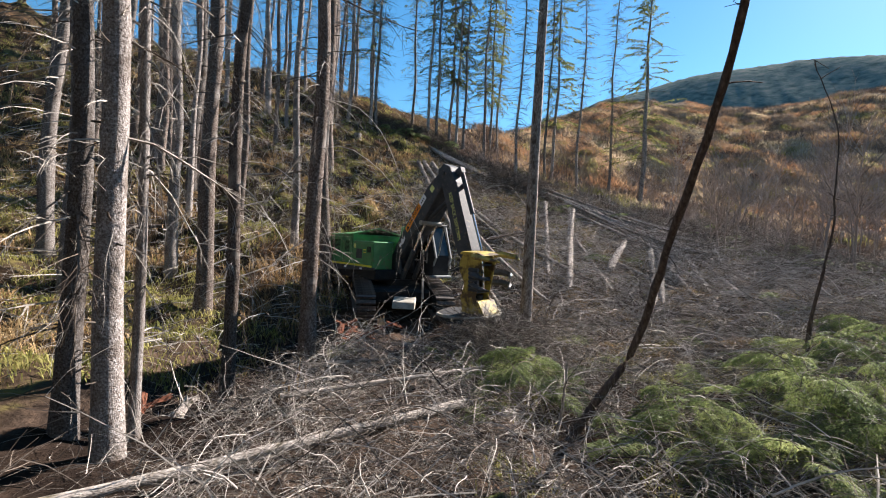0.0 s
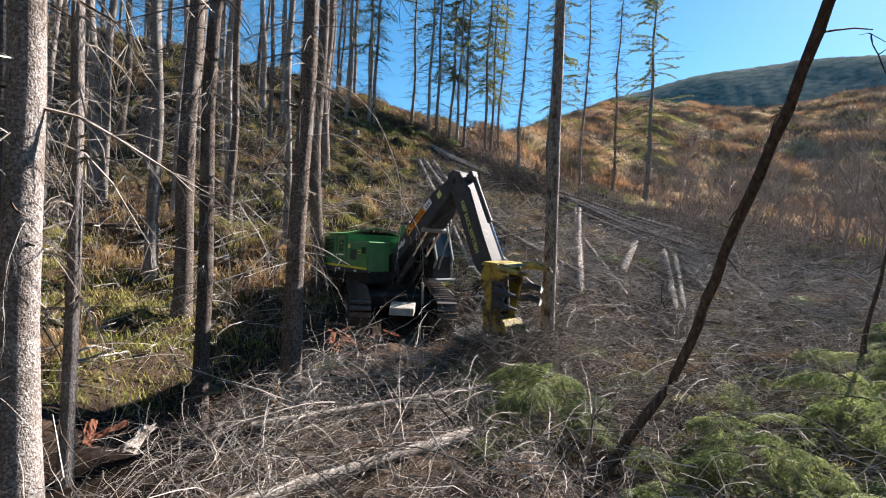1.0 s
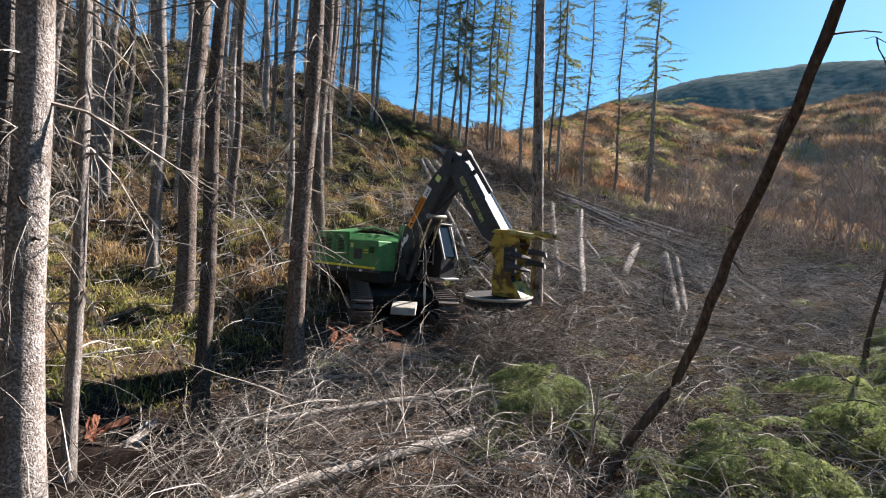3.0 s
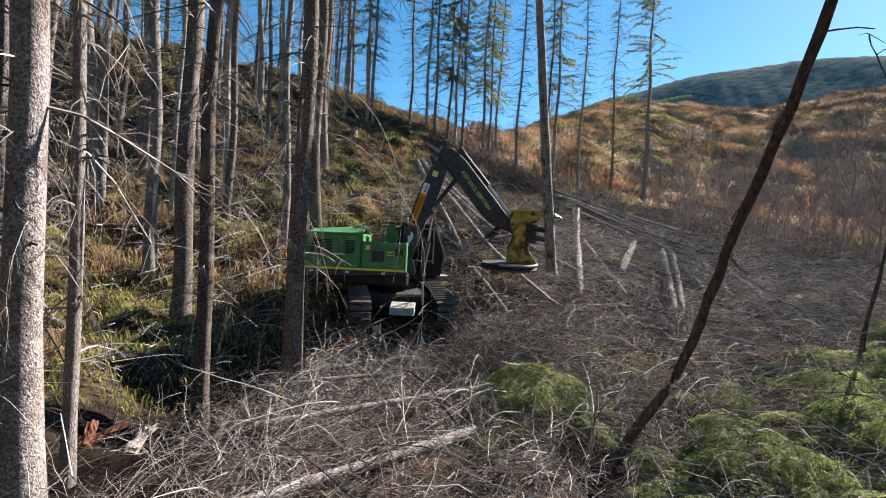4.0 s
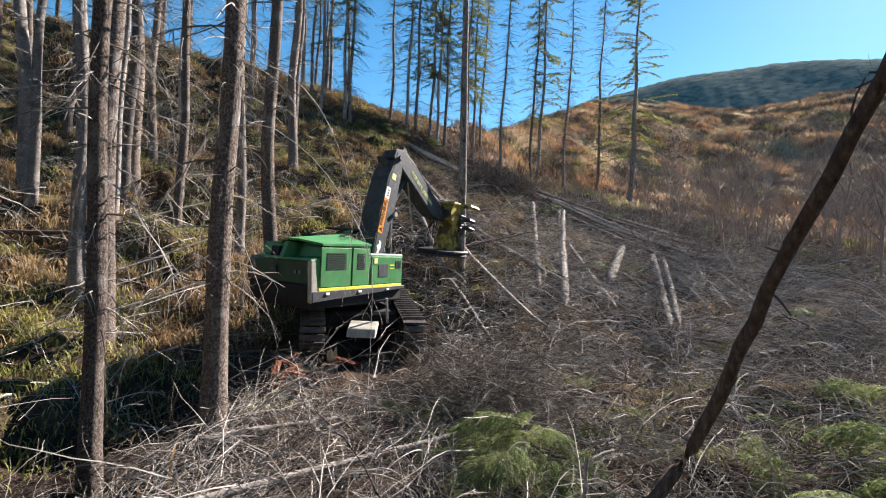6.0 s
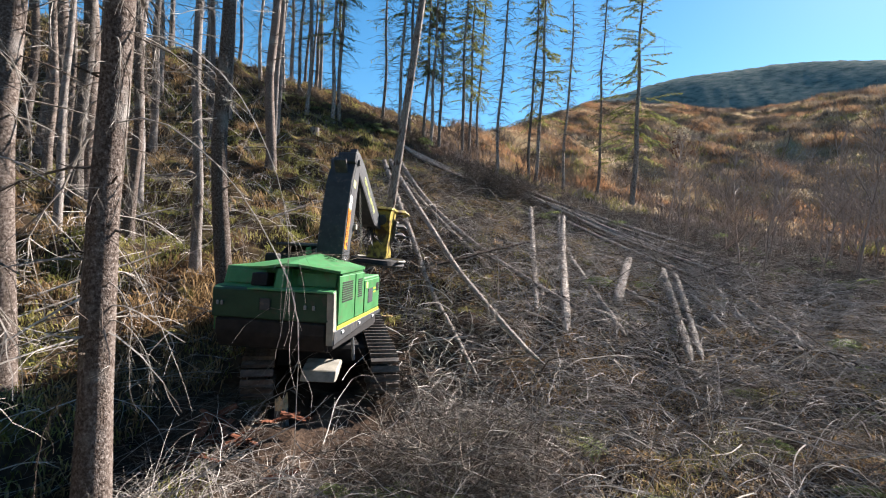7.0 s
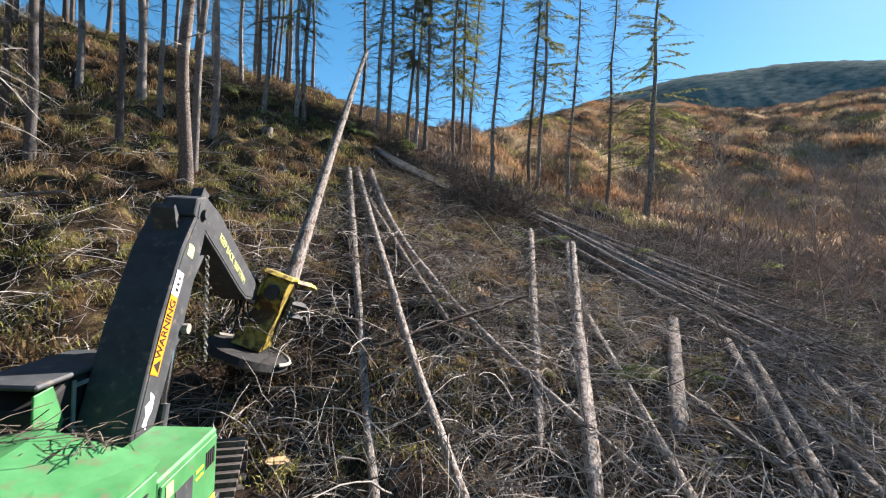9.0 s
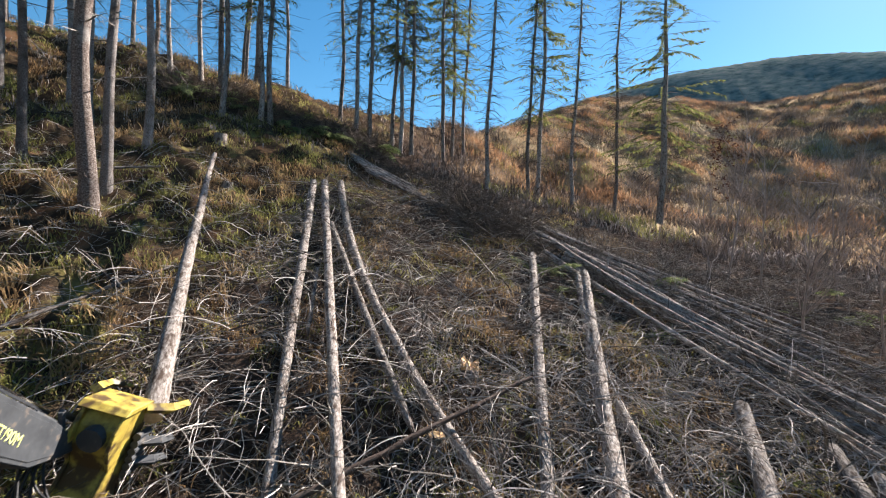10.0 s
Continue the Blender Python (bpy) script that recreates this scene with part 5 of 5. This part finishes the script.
def build_house(root):
    """The slewing upper body with engine hood, side doors and counterweight; x right, y ahead, from the slew axis."""
    up = part("upper_body", boxed(-1.5, 1.5, -3.2, 0.6, 1.5, 1.95, bevel=0.06), BLACK, root, "green engine house with charcoal boom mount")
    # engine housing, rear faces sloping
    part("engine_hood", prism([(-3.3, 1.86), (-3.3, 2.9), (-2.98, 2.92), (-2.82, 3.34), (-1.15, 3.36), (-1.15, 1.95)], -1.55, 1.555, 0.02), GREEN, up, "bright green engine housing strewn with twigs")
    # roof: a raised middle panel that falls to both sides and overhangs the rear
    bm = bmesh.new()
    pts = [(-1.59, -2.72, 3.30), (-0.5, -2.9, 3.36), (-0.05, -3.26, 3.41), (0.36, -3.32, 3.48), (0.55, -3.08, 3.46), (1.59, -3.1, 3.35), (1.59, -1.12, 3.38), (0.3, -1.12, 3.68), (-1.59, -1.12, 3.36)]
    v = [bm.verts.new(p) for p in pts]
    w = [bm.verts.new((p[0], p[1], p[2] - 0.06)) for p in pts]
    for f in ((0, 1, 7, 8), (1, 2, 3, 7), (3, 4, 7), (4, 5, 6, 7)):
        bm.faces.new([v[i] for i in f])
        bm.faces.new([w[i] for i in reversed(f)])
    for k in range(len(pts)):
        m_ = (k + 1) % len(pts)
        bm.faces.new((v[m_], v[k], w[k], w[m_]))
    bmesh.ops.recalc_face_normals(bm, faces=bm.faces)
    part("roof", bm, GREEN, up)
    part("front_housing", boxed(0.62, 1.57, -1.13, 0.52, 1.95, 3.08, bevel=0.03), GREEN, up)
    part("tank_housing", boxed(-1.57, -0.62, -1.13, -0.5, 1.95, 3.1, bevel=0.03), GREEN, up)
    # rear face: counterweight, ledge and grille openings
    part("counterweight", prism([(-3.47, 2.2), (-3.46, 2.86), (-3.3, 2.9), (-3.2, 2.2)], -1.5, 1.5, 0.03), SHADED_GREEN, up, "green rounded counterweight darkened for shade")
    part("lower_counterweight", prism([(-3.3, 1.5), (-3.44, 1.85), (-3.45, 2.195), (-3.2, 2.195), (-3.0, 1.45)], -1.42, 1.42, 0.05), BLACK, up, "black lower counterweight")
    part("ledge", prism([(-3.52, 2.86), (-3.3, 2.86), (-3.3, 2.93), (-3.5, 2.91)], -0.5, 1.58, 0.01), GREEN, up)
    for x0, x1 in ((-1.4, -0.35), (0.5, 1.45)):
        part("rear_panel", prism([(-3.0, 2.96), (-2.9, 3.26), (-2.87, 3.26), (-2.97, 2.95)], x0, x1, 0.006), GREEN, up)
    part("fin", prism([(-3.46, 2.9), (-3.28, 3.36), (-2.86, 3.36), (-2.95, 2.92)], 0.16, 0.34, 0.01), GREEN, up)
    part("camera_housing", prism([(-3.3, 2.93), (-3.24, 3.22), (-2.9, 3.22), (-2.95, 2.93)], -0.55, -0.1, 0.02), BLACK, up)
    part("badge", boxed(-0.12, 0.14, -3.54, -3.5, 2.42, 2.68, bevel=0.01), CHARCOAL, up, "dark badge")
    for x in (-1.3, -1.18, 0.95, 1.15):
        part("tail_lamp", boxed(x - 0.03, x + 0.03, -3.53, -3.49, 2.48, 2.58, bevel=0.01), MESH_GREY, up)
    # right side: doors, vents and yellow band
    for y0, y1 in ((-3.15, -1.98), (-1.92, -1.18)):
        d = part("side_door", boxed(1.56, 1.60, y0, y1, 2.12, 3.24, bevel=0.012), GREEN, up)
        n = 9
        for i in range(n):
            z = 2.62 + i * 0.055
            part("louvre", boxed(1.598, 1.612, y0 + 0.2, y1 - 0.2, z, z + 0.03, bevel=0), BLACK, d)
    d = part("side_door", boxed(1.565, 1.60, -1.08, 0.46, 2.12, 3.0, bevel=0.012), GREEN, up)
    part("mesh_vent", boxed(1.598, 1.612, -0.75, -0.3, 2.35, 2.75, bevel=0), CHARCOAL, d)
    part("badge", boxed(1.598, 1.612, -0.98, -0.82, 2.78, 2.95, bevel=0), LETTER, d)
    for i in range(4):
        part("label_bar", boxed(1.598, 1.61, 0.1 + i * 0.075, 0.15 + i * 0.075, 2.62, 2.86, bevel=0), BLACK, d)
    part("label_bar", boxed(1.598, 1.608, -0.2, 0.02, 2.7, 2.74, bevel=0), STRIPE, d)
    part("label_bar", boxed(1.598, 1.608, -0.2, 0.02, 2.6, 2.63, bevel=0), STRIPE, d)
    part("stripe", boxed(1.585, 1.607, -3.2, 0.46, 2.02, 2.1, bevel=0.004), STRIPE, up, "yellow reflective band")
    part("skirt", prism([(-3.42, 1.72), (-3.42, 2.02), (0.6, 2.02), (0.6, 1.92)], 1.5, 1.62, 0.01), CHARCOAL, up, "grey lower skirt")
    part("corner_post", prism([(-3.44, 1.7), (-3.5, 2.88), (-3.36, 2.9), (-3.2, 1.8)], 1.44, 1.6, 0.01), TAN, up, "scuffed grey corner guard")
    for y in (-2.9, -1.6, -0.3):
        part("marker_lamp", boxed(1.61, 1.65, y - 0.07, y + 0.07, 1.9, 1.97, bevel=0.01), WHITE, up)
    part("exhaust_stack", boxed(-1.15, -0.75, -1.75, -1.45, 3.4, 3.64, bevel=0.05), BLACK, up, "black exhaust cover")
    # cab on the left of the boom
    cab = part("cab", prism([(-0.35, 1.8), (-0.35, 3.55), (0.3, 3.85), (1.5, 3.85), (1.95, 2.6), (1.85, 1.8)], -1.55, -0.5, 0.04), BLACK, up, "dark cab with guarded windows and green roof")
    part("cab_roof", boxed(-1.6, -0.45, -0.4, 1.62, 3.85, 3.93, bevel=0.03), CHARCOAL, cab)
    part("cab_panel", prism([(-0.42, 2.9), (-0.42, 3.8), (-0.1, 3.84), (0.12, 3.3), (-0.1, 2.9)], -0.5, -0.46, 0.008), GREEN, cab)
    part("side_window", boxed(-0.505, -0.488, 0.35, 1.5, 2.45, 3.7, bevel=0.004), GLASS_DARK, cab)
    part("front_window", prism([(1.53, 3.75), (1.55, 3.77), (1.97, 2.65), (1.95, 2.63)], -1.45, -0.6, 0), GLASS_DARK, cab)
    for y in (0.3, 1.52):
        part("window_post", boxed(-0.49, -0.45, y - 0.03, y + 0.03, 2.3, 3.8, bevel=0.005), MESH_GREY, cab)
    for z in (2.4, 3.72):
        part("window_bar", boxed(-0.49, -0.45, 0.3, 1.52, z - 0.03, z + 0.03, bevel=0.005), MESH_GREY, cab)
    part("window_guard", prism([(1.72, 2.0), (1.98, 2.55), (1.56, 3.82), (1.62, 3.84), (2.06, 2.55), (1.8, 2.0)], -0.6, -0.52, 0.005), MESH_GREY, cab, "pale steel window guard")
    part("window_guard", prism([(1.72, 2.0), (1.98, 2.55), (1.56, 3.82), (1.62, 3.84), (2.06, 2.55), (1.8, 2.0)], -1.53, -1.45, 0.005), MESH_GREY, cab, "pale steel window guard")
    part("step_plate", boxed(-1.55, -0.5, 1.7, 2.15, 1.74, 1.82, bevel=0.01), MESH_GREY, cab)
    # boom bracket
    for x in (-0.42, 0.34):
        part("boom_bracket", prism([(-0.5, 1.9), (-0.2, 2.55), (0.4, 2.65), (0.75, 2.4), (0.9, 1.8)], x, x + 0.1, 0.01), CHARCOAL, up)
    # litter on the roof
    rg = np.random.RandomState(5)
    n = 130
    s = np.stack([rg.uniform(-0.7, 1.1, n), rg.uniform(-1.5, -0.9, n), rg.uniform(3.45, 3.68, n)], 1)
    a = rg.uniform(0, 6.28, n)
    p = bent(rg, s, np.stack([np.cos(a), np.sin(a), rg.normal(0.05, 0.2, n)], 1), rg.uniform(0.1, 0.7, n), 4, 0.05, 0.2)
    mesh_from("twig_litter", *tubes(p, np.full((n, 4), 0.007)), TWIG_DARK, up)
    for o in (up, *up.children_recursive):     # left half squeezed to fit the body's width in the camera's view
        for v in o.data.vertices:
            if v.co.x < 0:
                v.co.x *= 0.86
    return up


def build_boom(root):
    """Main boom from its foot pin along +y; side plates, warning label and cylinder."""
    L = BOOM
    out = [(-0.25, -0.22), (-0.1, 0.2), (0.5, 0.36), (2.2, 0.48), (3.6, 0.42), (L - 0.1, 0.24), (L + 0.2, 0.05), (L + 0.12, -0.2), (L - 0.5, -0.26), (2.6, -0.30), (2.2, -0.36), (1.9, -0.22), (0.6, -0.2)]
    bm = prism(out, -0.42, 0.42, 0.02)
    bo = part("boom", bm, CHARCOAL, root, "charcoal boom with an orange warning label")
    rim = prism([(a * 0.94 + 0.12, b * 0.82) for a, b in out[1:9]] + [(2.6, -0.2), (0.6, -0.1)], 0.415, 0.432, 0.004)
    part("side_plate", rim, CHARCOAL, bo)
    side = Matrix(((0, 0, 1, 0), (1, 0, 0, 0), (0, 1, 0, 0), (0, 0, 0, 1)))
    part("label", prism([(1.45, 0.12), (1.45, 0.36), (2.75, 0.40), (2.75, 0.16)], 0.43, 0.438, 0), ORANGE, bo, "orange warning label")
    part("label", prism([(2.76, 0.16), (2.76, 0.40), (3.2, 0.40), (3.2, 0.16)], 0.43, 0.438, 0), WHITE, bo, "white label plate")
    for i in range(3):
        part("label_bar", prism([(2.85 + i * 0.1, 0.22), (2.85 + i * 0.1, 0.3), (2.9 + i * 0.1, 0.3), (2.9 + i * 0.1, 0.22)], 0.437, 0.442, 0), BLACK, bo)
    text("lettering", "WARNING", 0.24, pose(0.442, 2.2, 0.27) @ side, BLACK, bo, 0.85)
    part("warning_triangle", prism([(1.5, 0.16), (1.6, 0.33), (1.7, 0.17)], 0.437, 0.443, 0), BLACK, bo)
    part("badge", prism([(3.55, 0.02), (3.55, 0.24), (3.77, 0.25), (3.77, 0.03)], 0.43, 0.438, 0.0), LETTER, bo, "small yellow-green badge")
    part("decal", prism([(0.65, 0.06), (0.7, 0.2), (0.84, 0.16), (0.98, 0.25), (1.08, 0.14), (1.2, 0.2), (1.16, 0.06), (0.95, 0.02), (0.8, 0.08)], 0.43, 0.437, 0), WHITE, bo, "white scuffed decal")
    part("pin", rod((-0.5, L, 0.02), (0.5, L, 0.02), 0.1, 16), CHARCOAL, bo, smooth=False)
    part("pin", rod((-0.5, 2.35, -0.33), (0.52, 2.35, -0.33), 0.09, 14), TAN, bo)
    part("top_bracket", prism([(L - 0.55, 0.3), (L - 0.2, 0.62), (L - 0.12, 0.6), (L - 0.3, 0.3)], -0.2, 0.2, 0.01), CHARCOAL, bo)
    for x in (-0.3, 0.3):
        part("cylinder", rod((x, 2.3, -0.36), (x, 0.9, -0.62), 0.05, 12), CHROME, bo, "chrome cylinder rod")
        part("cylinder", rod((x, 1.1, -0.58), (x, -0.25, -0.82), 0.1, 14), CHARCOAL, bo, "charcoal lift cylinder")
    part("stick_cylinder", rod((0.18, 2.5, -0.3), (0.18, L + 0.2, -0.95), 0.085, 12), CHARCOAL, bo)
    # a chain slung from the cylinder
    vs = []
    a = np.linspace(0, 2 * math.pi, 9)
    down = Vector((0, -math.sin(radians(62)), -math.cos(radians(62))))
    for i in range(24):
        ring = np.stack([0.035 * np.cos(a), np.zeros(9), 0.06 * np.sin(a)], 1)
        m = np.array((Matrix.Translation(Vector((0.3, 3.9, -0.82)) + down * 0.09 * i) @ down.to_track_quat("Z", "Y").to_matrix().to_4x4() @ pose(0, 0, 0, 0, 0, 90 * (i % 2))))
        vs.append(ring @ m[:3, :3].T + m[:3, 3])
    tagged(mesh_from("chain", *tubes(np.array(vs), np.full((24, 9), 0.013), 4), TAN, bo), "hanging steel chain", kind="stuff")
    return bo


def build_stick(root):
    """Stick from the elbow pin along +y."""
    L = STICK
    out = [(-0.38, 0.1), (-0.1, 0.36), (0.6, 0.46), (1.6, 0.42), (L - 0.6, 0.36), (L + 0.12, 0.24), (L + 0.1, 0.05), (L - 0.15, -0.08), (L - 0.75, -0.34), (L - 1.3, -0.36), (1.3, -0.30), (0.4, -0.28), (-0.3, -0.22)]
    st = part("stick", prism(out, -0.3, 0.3, 0.02), CHARCOAL, root, "charcoal stick with yellow lettering")
    part("side_plate", prism([(a * 0.94 + 0.1, b * 0.8) for a, b in out], 0.295, 0.312, 0.004), CHARCOAL, st)
    side = Matrix(((0, 0, 1, 0), (1, 0, 0, 0), (0, 1, 0, 0), (0, 0, 0, 1)))
    text("lettering", "KEEP BACK 300FT/90M", 0.23, pose(0.318, 1.75, 0.0, -4, 0, 0) @ side, LETTER, st, 0.8)
    part("cylinder", rod((0, 0.2, 0.62), (0, 1.9, 0.58), 0.085, 12), CHARCOAL, st)
    part("cylinder_rod", rod((0, 1.9, 0.58), (0, L - 0.4, 0.54), 0.04, 10), CHROME, st, "chrome cylinder rod")
    part("bracket", boxed(-0.12, 0.12, 0.05, 0.3, 0.4, 0.7, bevel=0.02), CHARCOAL, st)
    for x in (-0.2, 0.2):
        bm = rod((x, L - 0.4, 0.54), (x, L - 0.15, 0.2), 0.05, 8)
        rod((x, L - 0.4, 0.54), (x, L + 0.3, 0.5), 0.05, 8, bm)
        part("linkage", bm, CHARCOAL, st)
    rg = np.random.RandomState(3)
    for i in range(7):
        s = np.array([[rg.uniform(-0.2, 0.2), L - 0.35 + rg.uniform(-0.1, 0.1), -0.15]])
        p = bent(rg, s, np.array([[rg.normal(0, .2), 0.1, -1.0]]), [0.9], 8, -0.16, 0.1)
        mesh_from("hose", *tubes(p, np.full((1, 8), 0.02), 6), RUBBER, st, True)
    return st


def build_head(root):
    """Felling head hung from the stick pin: tower, arms and saw housing; forward +y."""
    out = [(-0.05, 0.3), (0.15, 0.62), (0.85, 0.6), (1.0, 0.3), (0.85, -0.3), (0.7, -0.8), (0.9, -1.25), (0.1, -1.35), (0.0, -0.9), (0.2, -0.4), (-0.05, 0.0)]
    hd = part("felling_head", prism([(0.05, 0.3), (0.2, 0.55), (0.32, 0.5), (0.3, -0.4), (0.22, -1.3), (0.08, -1.3), (0.08, -0.9), (0.22, -0.4), (0.05, 0.0)], -0.24, 0.36, 0.015), YELLOW, root, "worn yellow felling head with a saw disc")
    for x in (-0.3, 0.33):
        part("side_plate", prism(out, x, x + 0.06, 0.012), YELLOW, hd)
    for z, y0, y1 in ((0.2, 0.2, 0.85), (-0.25, 0.25, 0.78), (-0.72, 0.2, 0.68)):
        part("cross_plate", boxed(-0.25, 0.34, y0, y1, z, z + 0.06, bevel=0.01), CHARCOAL, hd)
    part("motor", rod((0.05, 0.5, -1.2), (0.05, 0.5, -0.8), 0.17, 14), BLACK, hd)
    part("rotator", rod((0.05, -0.05, 0.12), (0.05, 0.3, 0.2), 0.2, 16), CHARCOAL, hd)
    for x in (-0.12, 0.18):
        part("arm_cylinder", rod((x, 0.5, 0.45), (x, 0.6, -0.6), 0.06, 10), CHROME, hd)
    part("top_plate", prism([(0.0, 0.58), (0.12, 0.68), (0.85, 0.66), (1.1, 0.56)], -0.36, 0.44, 0.015), YELLOW, hd)
    for z, ln in ((0.55, 1.0), (-0.05, 0.6), (-0.4, 0.55)):
        for sx in (-1, 1):
            x = 0.06 + sx * 0.36
            pts = np.array([[(x, 0.7, z), (x + sx * 0.32, 0.95, z + 0.02), (x + sx * 0.38, 0.95 + ln * 0.6, z - 0.04), (x + sx * 0.1, 0.9 + ln, z - 0.12)]])
            v, f = tubes(pts, np.array([[0.09, 0.10, 0.08, 0.03]]), 4)
            mesh_from("grab_arm", v, f, YELLOW if z > 0.3 else CHARCOAL, hd)
    for z in (0.1, -0.03, -0.16, -0.29, -0.42, -0.55):
        part("roller", rod((0.5, 0.55, z), (0.5, 0.95, z), 0.065, 10), CHARCOAL, hd)
    # saw housing: shallow dish with open front
    cx, cy = 0.05, 0.05
    part("saw_housing", rod((cx, cy, -1.62), (cx, cy, -1.45), 1.12, 40, r2=1.04), BLACK, hd, "black saw disc housing")
    ang = np.linspace(-0.5, 2.7, 20)
    rim = np.stack([cx + 1.1 * np.cos(ang), cy + 1.1 * np.sin(ang), np.full(20, -1.44)], 1)[None]
    v, f = tubes(rim, np.full((1, 20), 0.05), 6)
    mesh_from("rim_guard", v, f, TAN, hd)
    part("saw_disc", rod((cx, cy, -1.70), (cx, cy, -1.64), 1.0, 36), TRACK, hd, "steel saw disc")
    for i in range(18):
        a = i * math.pi / 9
        tooth = part("saw_tooth", boxed(-0.03, 0.03, -0.04, 0.04, -0.035, 0.035, bevel=0), TRACK, hd)
        tooth.matrix_basis = pose(cx + 1.03 * math.cos(a), cy + 1.03 * math.sin(a), -1.67, 0, 0, math.degrees(a))
    part("foot_plate", prism([(0.0, -1.42), (0.1, -0.95), (0.8, -0.95), (1.1, -1.4)], -0.42, 0.36, 0.015), YELLOW, hd)
    return hd


def build_machine():
    root = tagged(new("feller_buncher"), "green tracked feller buncher with charcoal boom and yellow felling head", "logging machine")
    root.matrix_basis = pose(AX, AY, 0)
    for side in (-1, 1):
        build_track(root, side)
    bm = boxed(-1.2, 1.2, -1.3, 1.3, 0.85, 1.4, bevel=0.08)
    bm.transform(pose(0, 0, 0, 9, 0, 15))
    part("car_body", bm, BLACK, root)
    part("slew_ring", rod((0, 0, 1.3), (0, 0, 1.55), 0.85, 28), BLACK, root)
    bm = prism([(-2.75, 0.62), (-2.6, 0.86), (-2.0, 1.0), (-1.75, 0.9), (-2.5, 0.6)], 0.15, 1.0, 0.02)
    part("belly_guard", bm, TAN, root, "scuffed pale steel belly guard")
    part("ladder_rail", rod((1.25, -1.6, 0.9), (1.2, -1.75, 1.7), 0.045, 8), MESH_GREY, root)
    return root, build_house(root), build_boom(root), build_stick(root), build_head(root)


MACHINE, HOUSE, BOOM_PART, STICK_PART, HEAD = build_machine()


def build_held_tree():
    """The stem in the felling head, base at its origin."""
    rg = np.random.RandomState(77)
    root = new("cut_tree")
    tr, axis, z = trunk_mesh(rg, 17.2, 0.2, 0.095, 0.03, 14, 24, 0.05)
    v, f = tr
    mesh_from("trunk", v, f, LOG_BARK, root, True)
    part("sawn_face", rod((0, 0, -0.53), (0, 0, -0.5), 0.19, 14), CUT_WOOD, root)
    tagged(mesh_from("twig_growth", *joined(*dead_limbs(rg, axis, z, 5, 17, 40, 0.7, twigs=2)), TWIG, root), kind="stuff")
    return tagged(root, "cut conifer stem held upright in the felling head", "tree")


CUT_TREE = build_held_tree()

# seconds, slew, boom and stick angles in degrees, the lean of the head, its lift
ARM = [(0, -139.0, 49.5, -65.5, 0, 0), (0.5, -139.5, 44, -63, 0, .05), (1, -140, 40.2, -59.5, 0, .1), (1.5, -140.3, 41.5, -59.5, 0, .05), (2, -140.5, 44.1, -59.8, 0, -.1), (2.7, -137, 52.1, -54.5, 0, -.1), (3.8, -94, 69.7, -50, 0, .2), (4.5, -79.5, 73.1, -41.5, 0, .15),
       (5.0, -71, 74.3, -38.5, 0, .15), (5.6, -50.2, 74.7, -34.5, 0, .15), (6.2, -28, 75.6, -33.8, 0, .2), (6.8, -11.9, 76.1, -33, 0, .25), (7.5, -3.1, 75, -32.5, 0, .25), (8, -1.3, 75.2, -31.4, 0, .2), (8.5, -.3, 72.6, -31.2, 5, .15),
       (9, 1.9, 65.5, -32.1, 18, .1), (9.5, 3.8, 60.6, -33, 17, .1), (10, 4.6, 60, -35, 16, .1)]
# seconds, a point low on the cut stem, and the way it leans
STEM = [(0, 2.9, 15.15, 0.8, -0.003, 0, 1),
        (1, 3.15, 14.87, 1.16, -0.019, 0, 1),
        (2, 2.58, 15.14, 1.63, 0.031, 0, 1),
        (2.7, 2.73, 15.58, 1.63, -0.033, 0, 0.999),
        (3.8, 3.84, 18.05, 2.81, -0.114, 0, 0.994),
        (4.5, 4.25, 19.51, 2.7, -0.049, 0, 0.999),
        (5, 4.06, 20.5, 1.82, -0.059, 0, 0.998),
        (5.6, 3.23, 22.67, 1.97, -0.058, 0, 0.998),
        (6.8, -0.43, 24.91, 3.43, 0.112, 0, 0.994),
        (7.5, -0.93, 25.17, 4.47, -0.028, 0, 1),
        (8, -1.17, 25.24, 4.47, -0.042, 0, 0.999),
        (8.5, -1.15, 25.24, 4.9, 0.007, 0.381, 0.924),
        (9, -1.11, 26.11, 5.01, -0.008, 0.729, 0.684),
        (9.5, -1.22, 26.57, 4.6, -0.191, 0.81, 0.554),
        (10, -1.41, 26.71, 4.51, -0.339, 0.84, 0.424)]


def motions():
    house, boom, stick, head = [], [], [], []
    for t, slew, a, b, tip, lift in ARM:
        s = pose(0, 0, 0, 0, 0, slew)
        house.append((t, s))
        boom.append((t, s @ pose(BOOM_X, FOOT[0], FOOT[1], a, 0, 0)))
        ey, ez = FOOT[0] + BOOM * math.cos(radians(a)), FOOT[1] + BOOM * math.sin(radians(a))
        stick.append((t, s @ pose(BOOM_X + 0.12, ey, ez, b, 0, 0)))
        ty, tz = ey + STICK * math.cos(radians(b)), ez + STICK * math.sin(radians(b))
        head.append((t, s @ pose(BOOM_X + 0.42 + tip * 0.015, ty, tz + lift, -tip * 0.3, 4 + tip * 0.8, 0)))
    walk(HOUSE, house)
    walk(BOOM_PART, boom)
    walk(STICK_PART, stick)
    walk(HEAD, head)
    walk(CUT_TREE, [(t, Matrix.Translation((x, y, z)) @ Vector((u, v, w)).to_track_quat("Z", "Y").to_matrix().to_4x4()) for t, x, y, z, u, v, w in STEM])


motions()
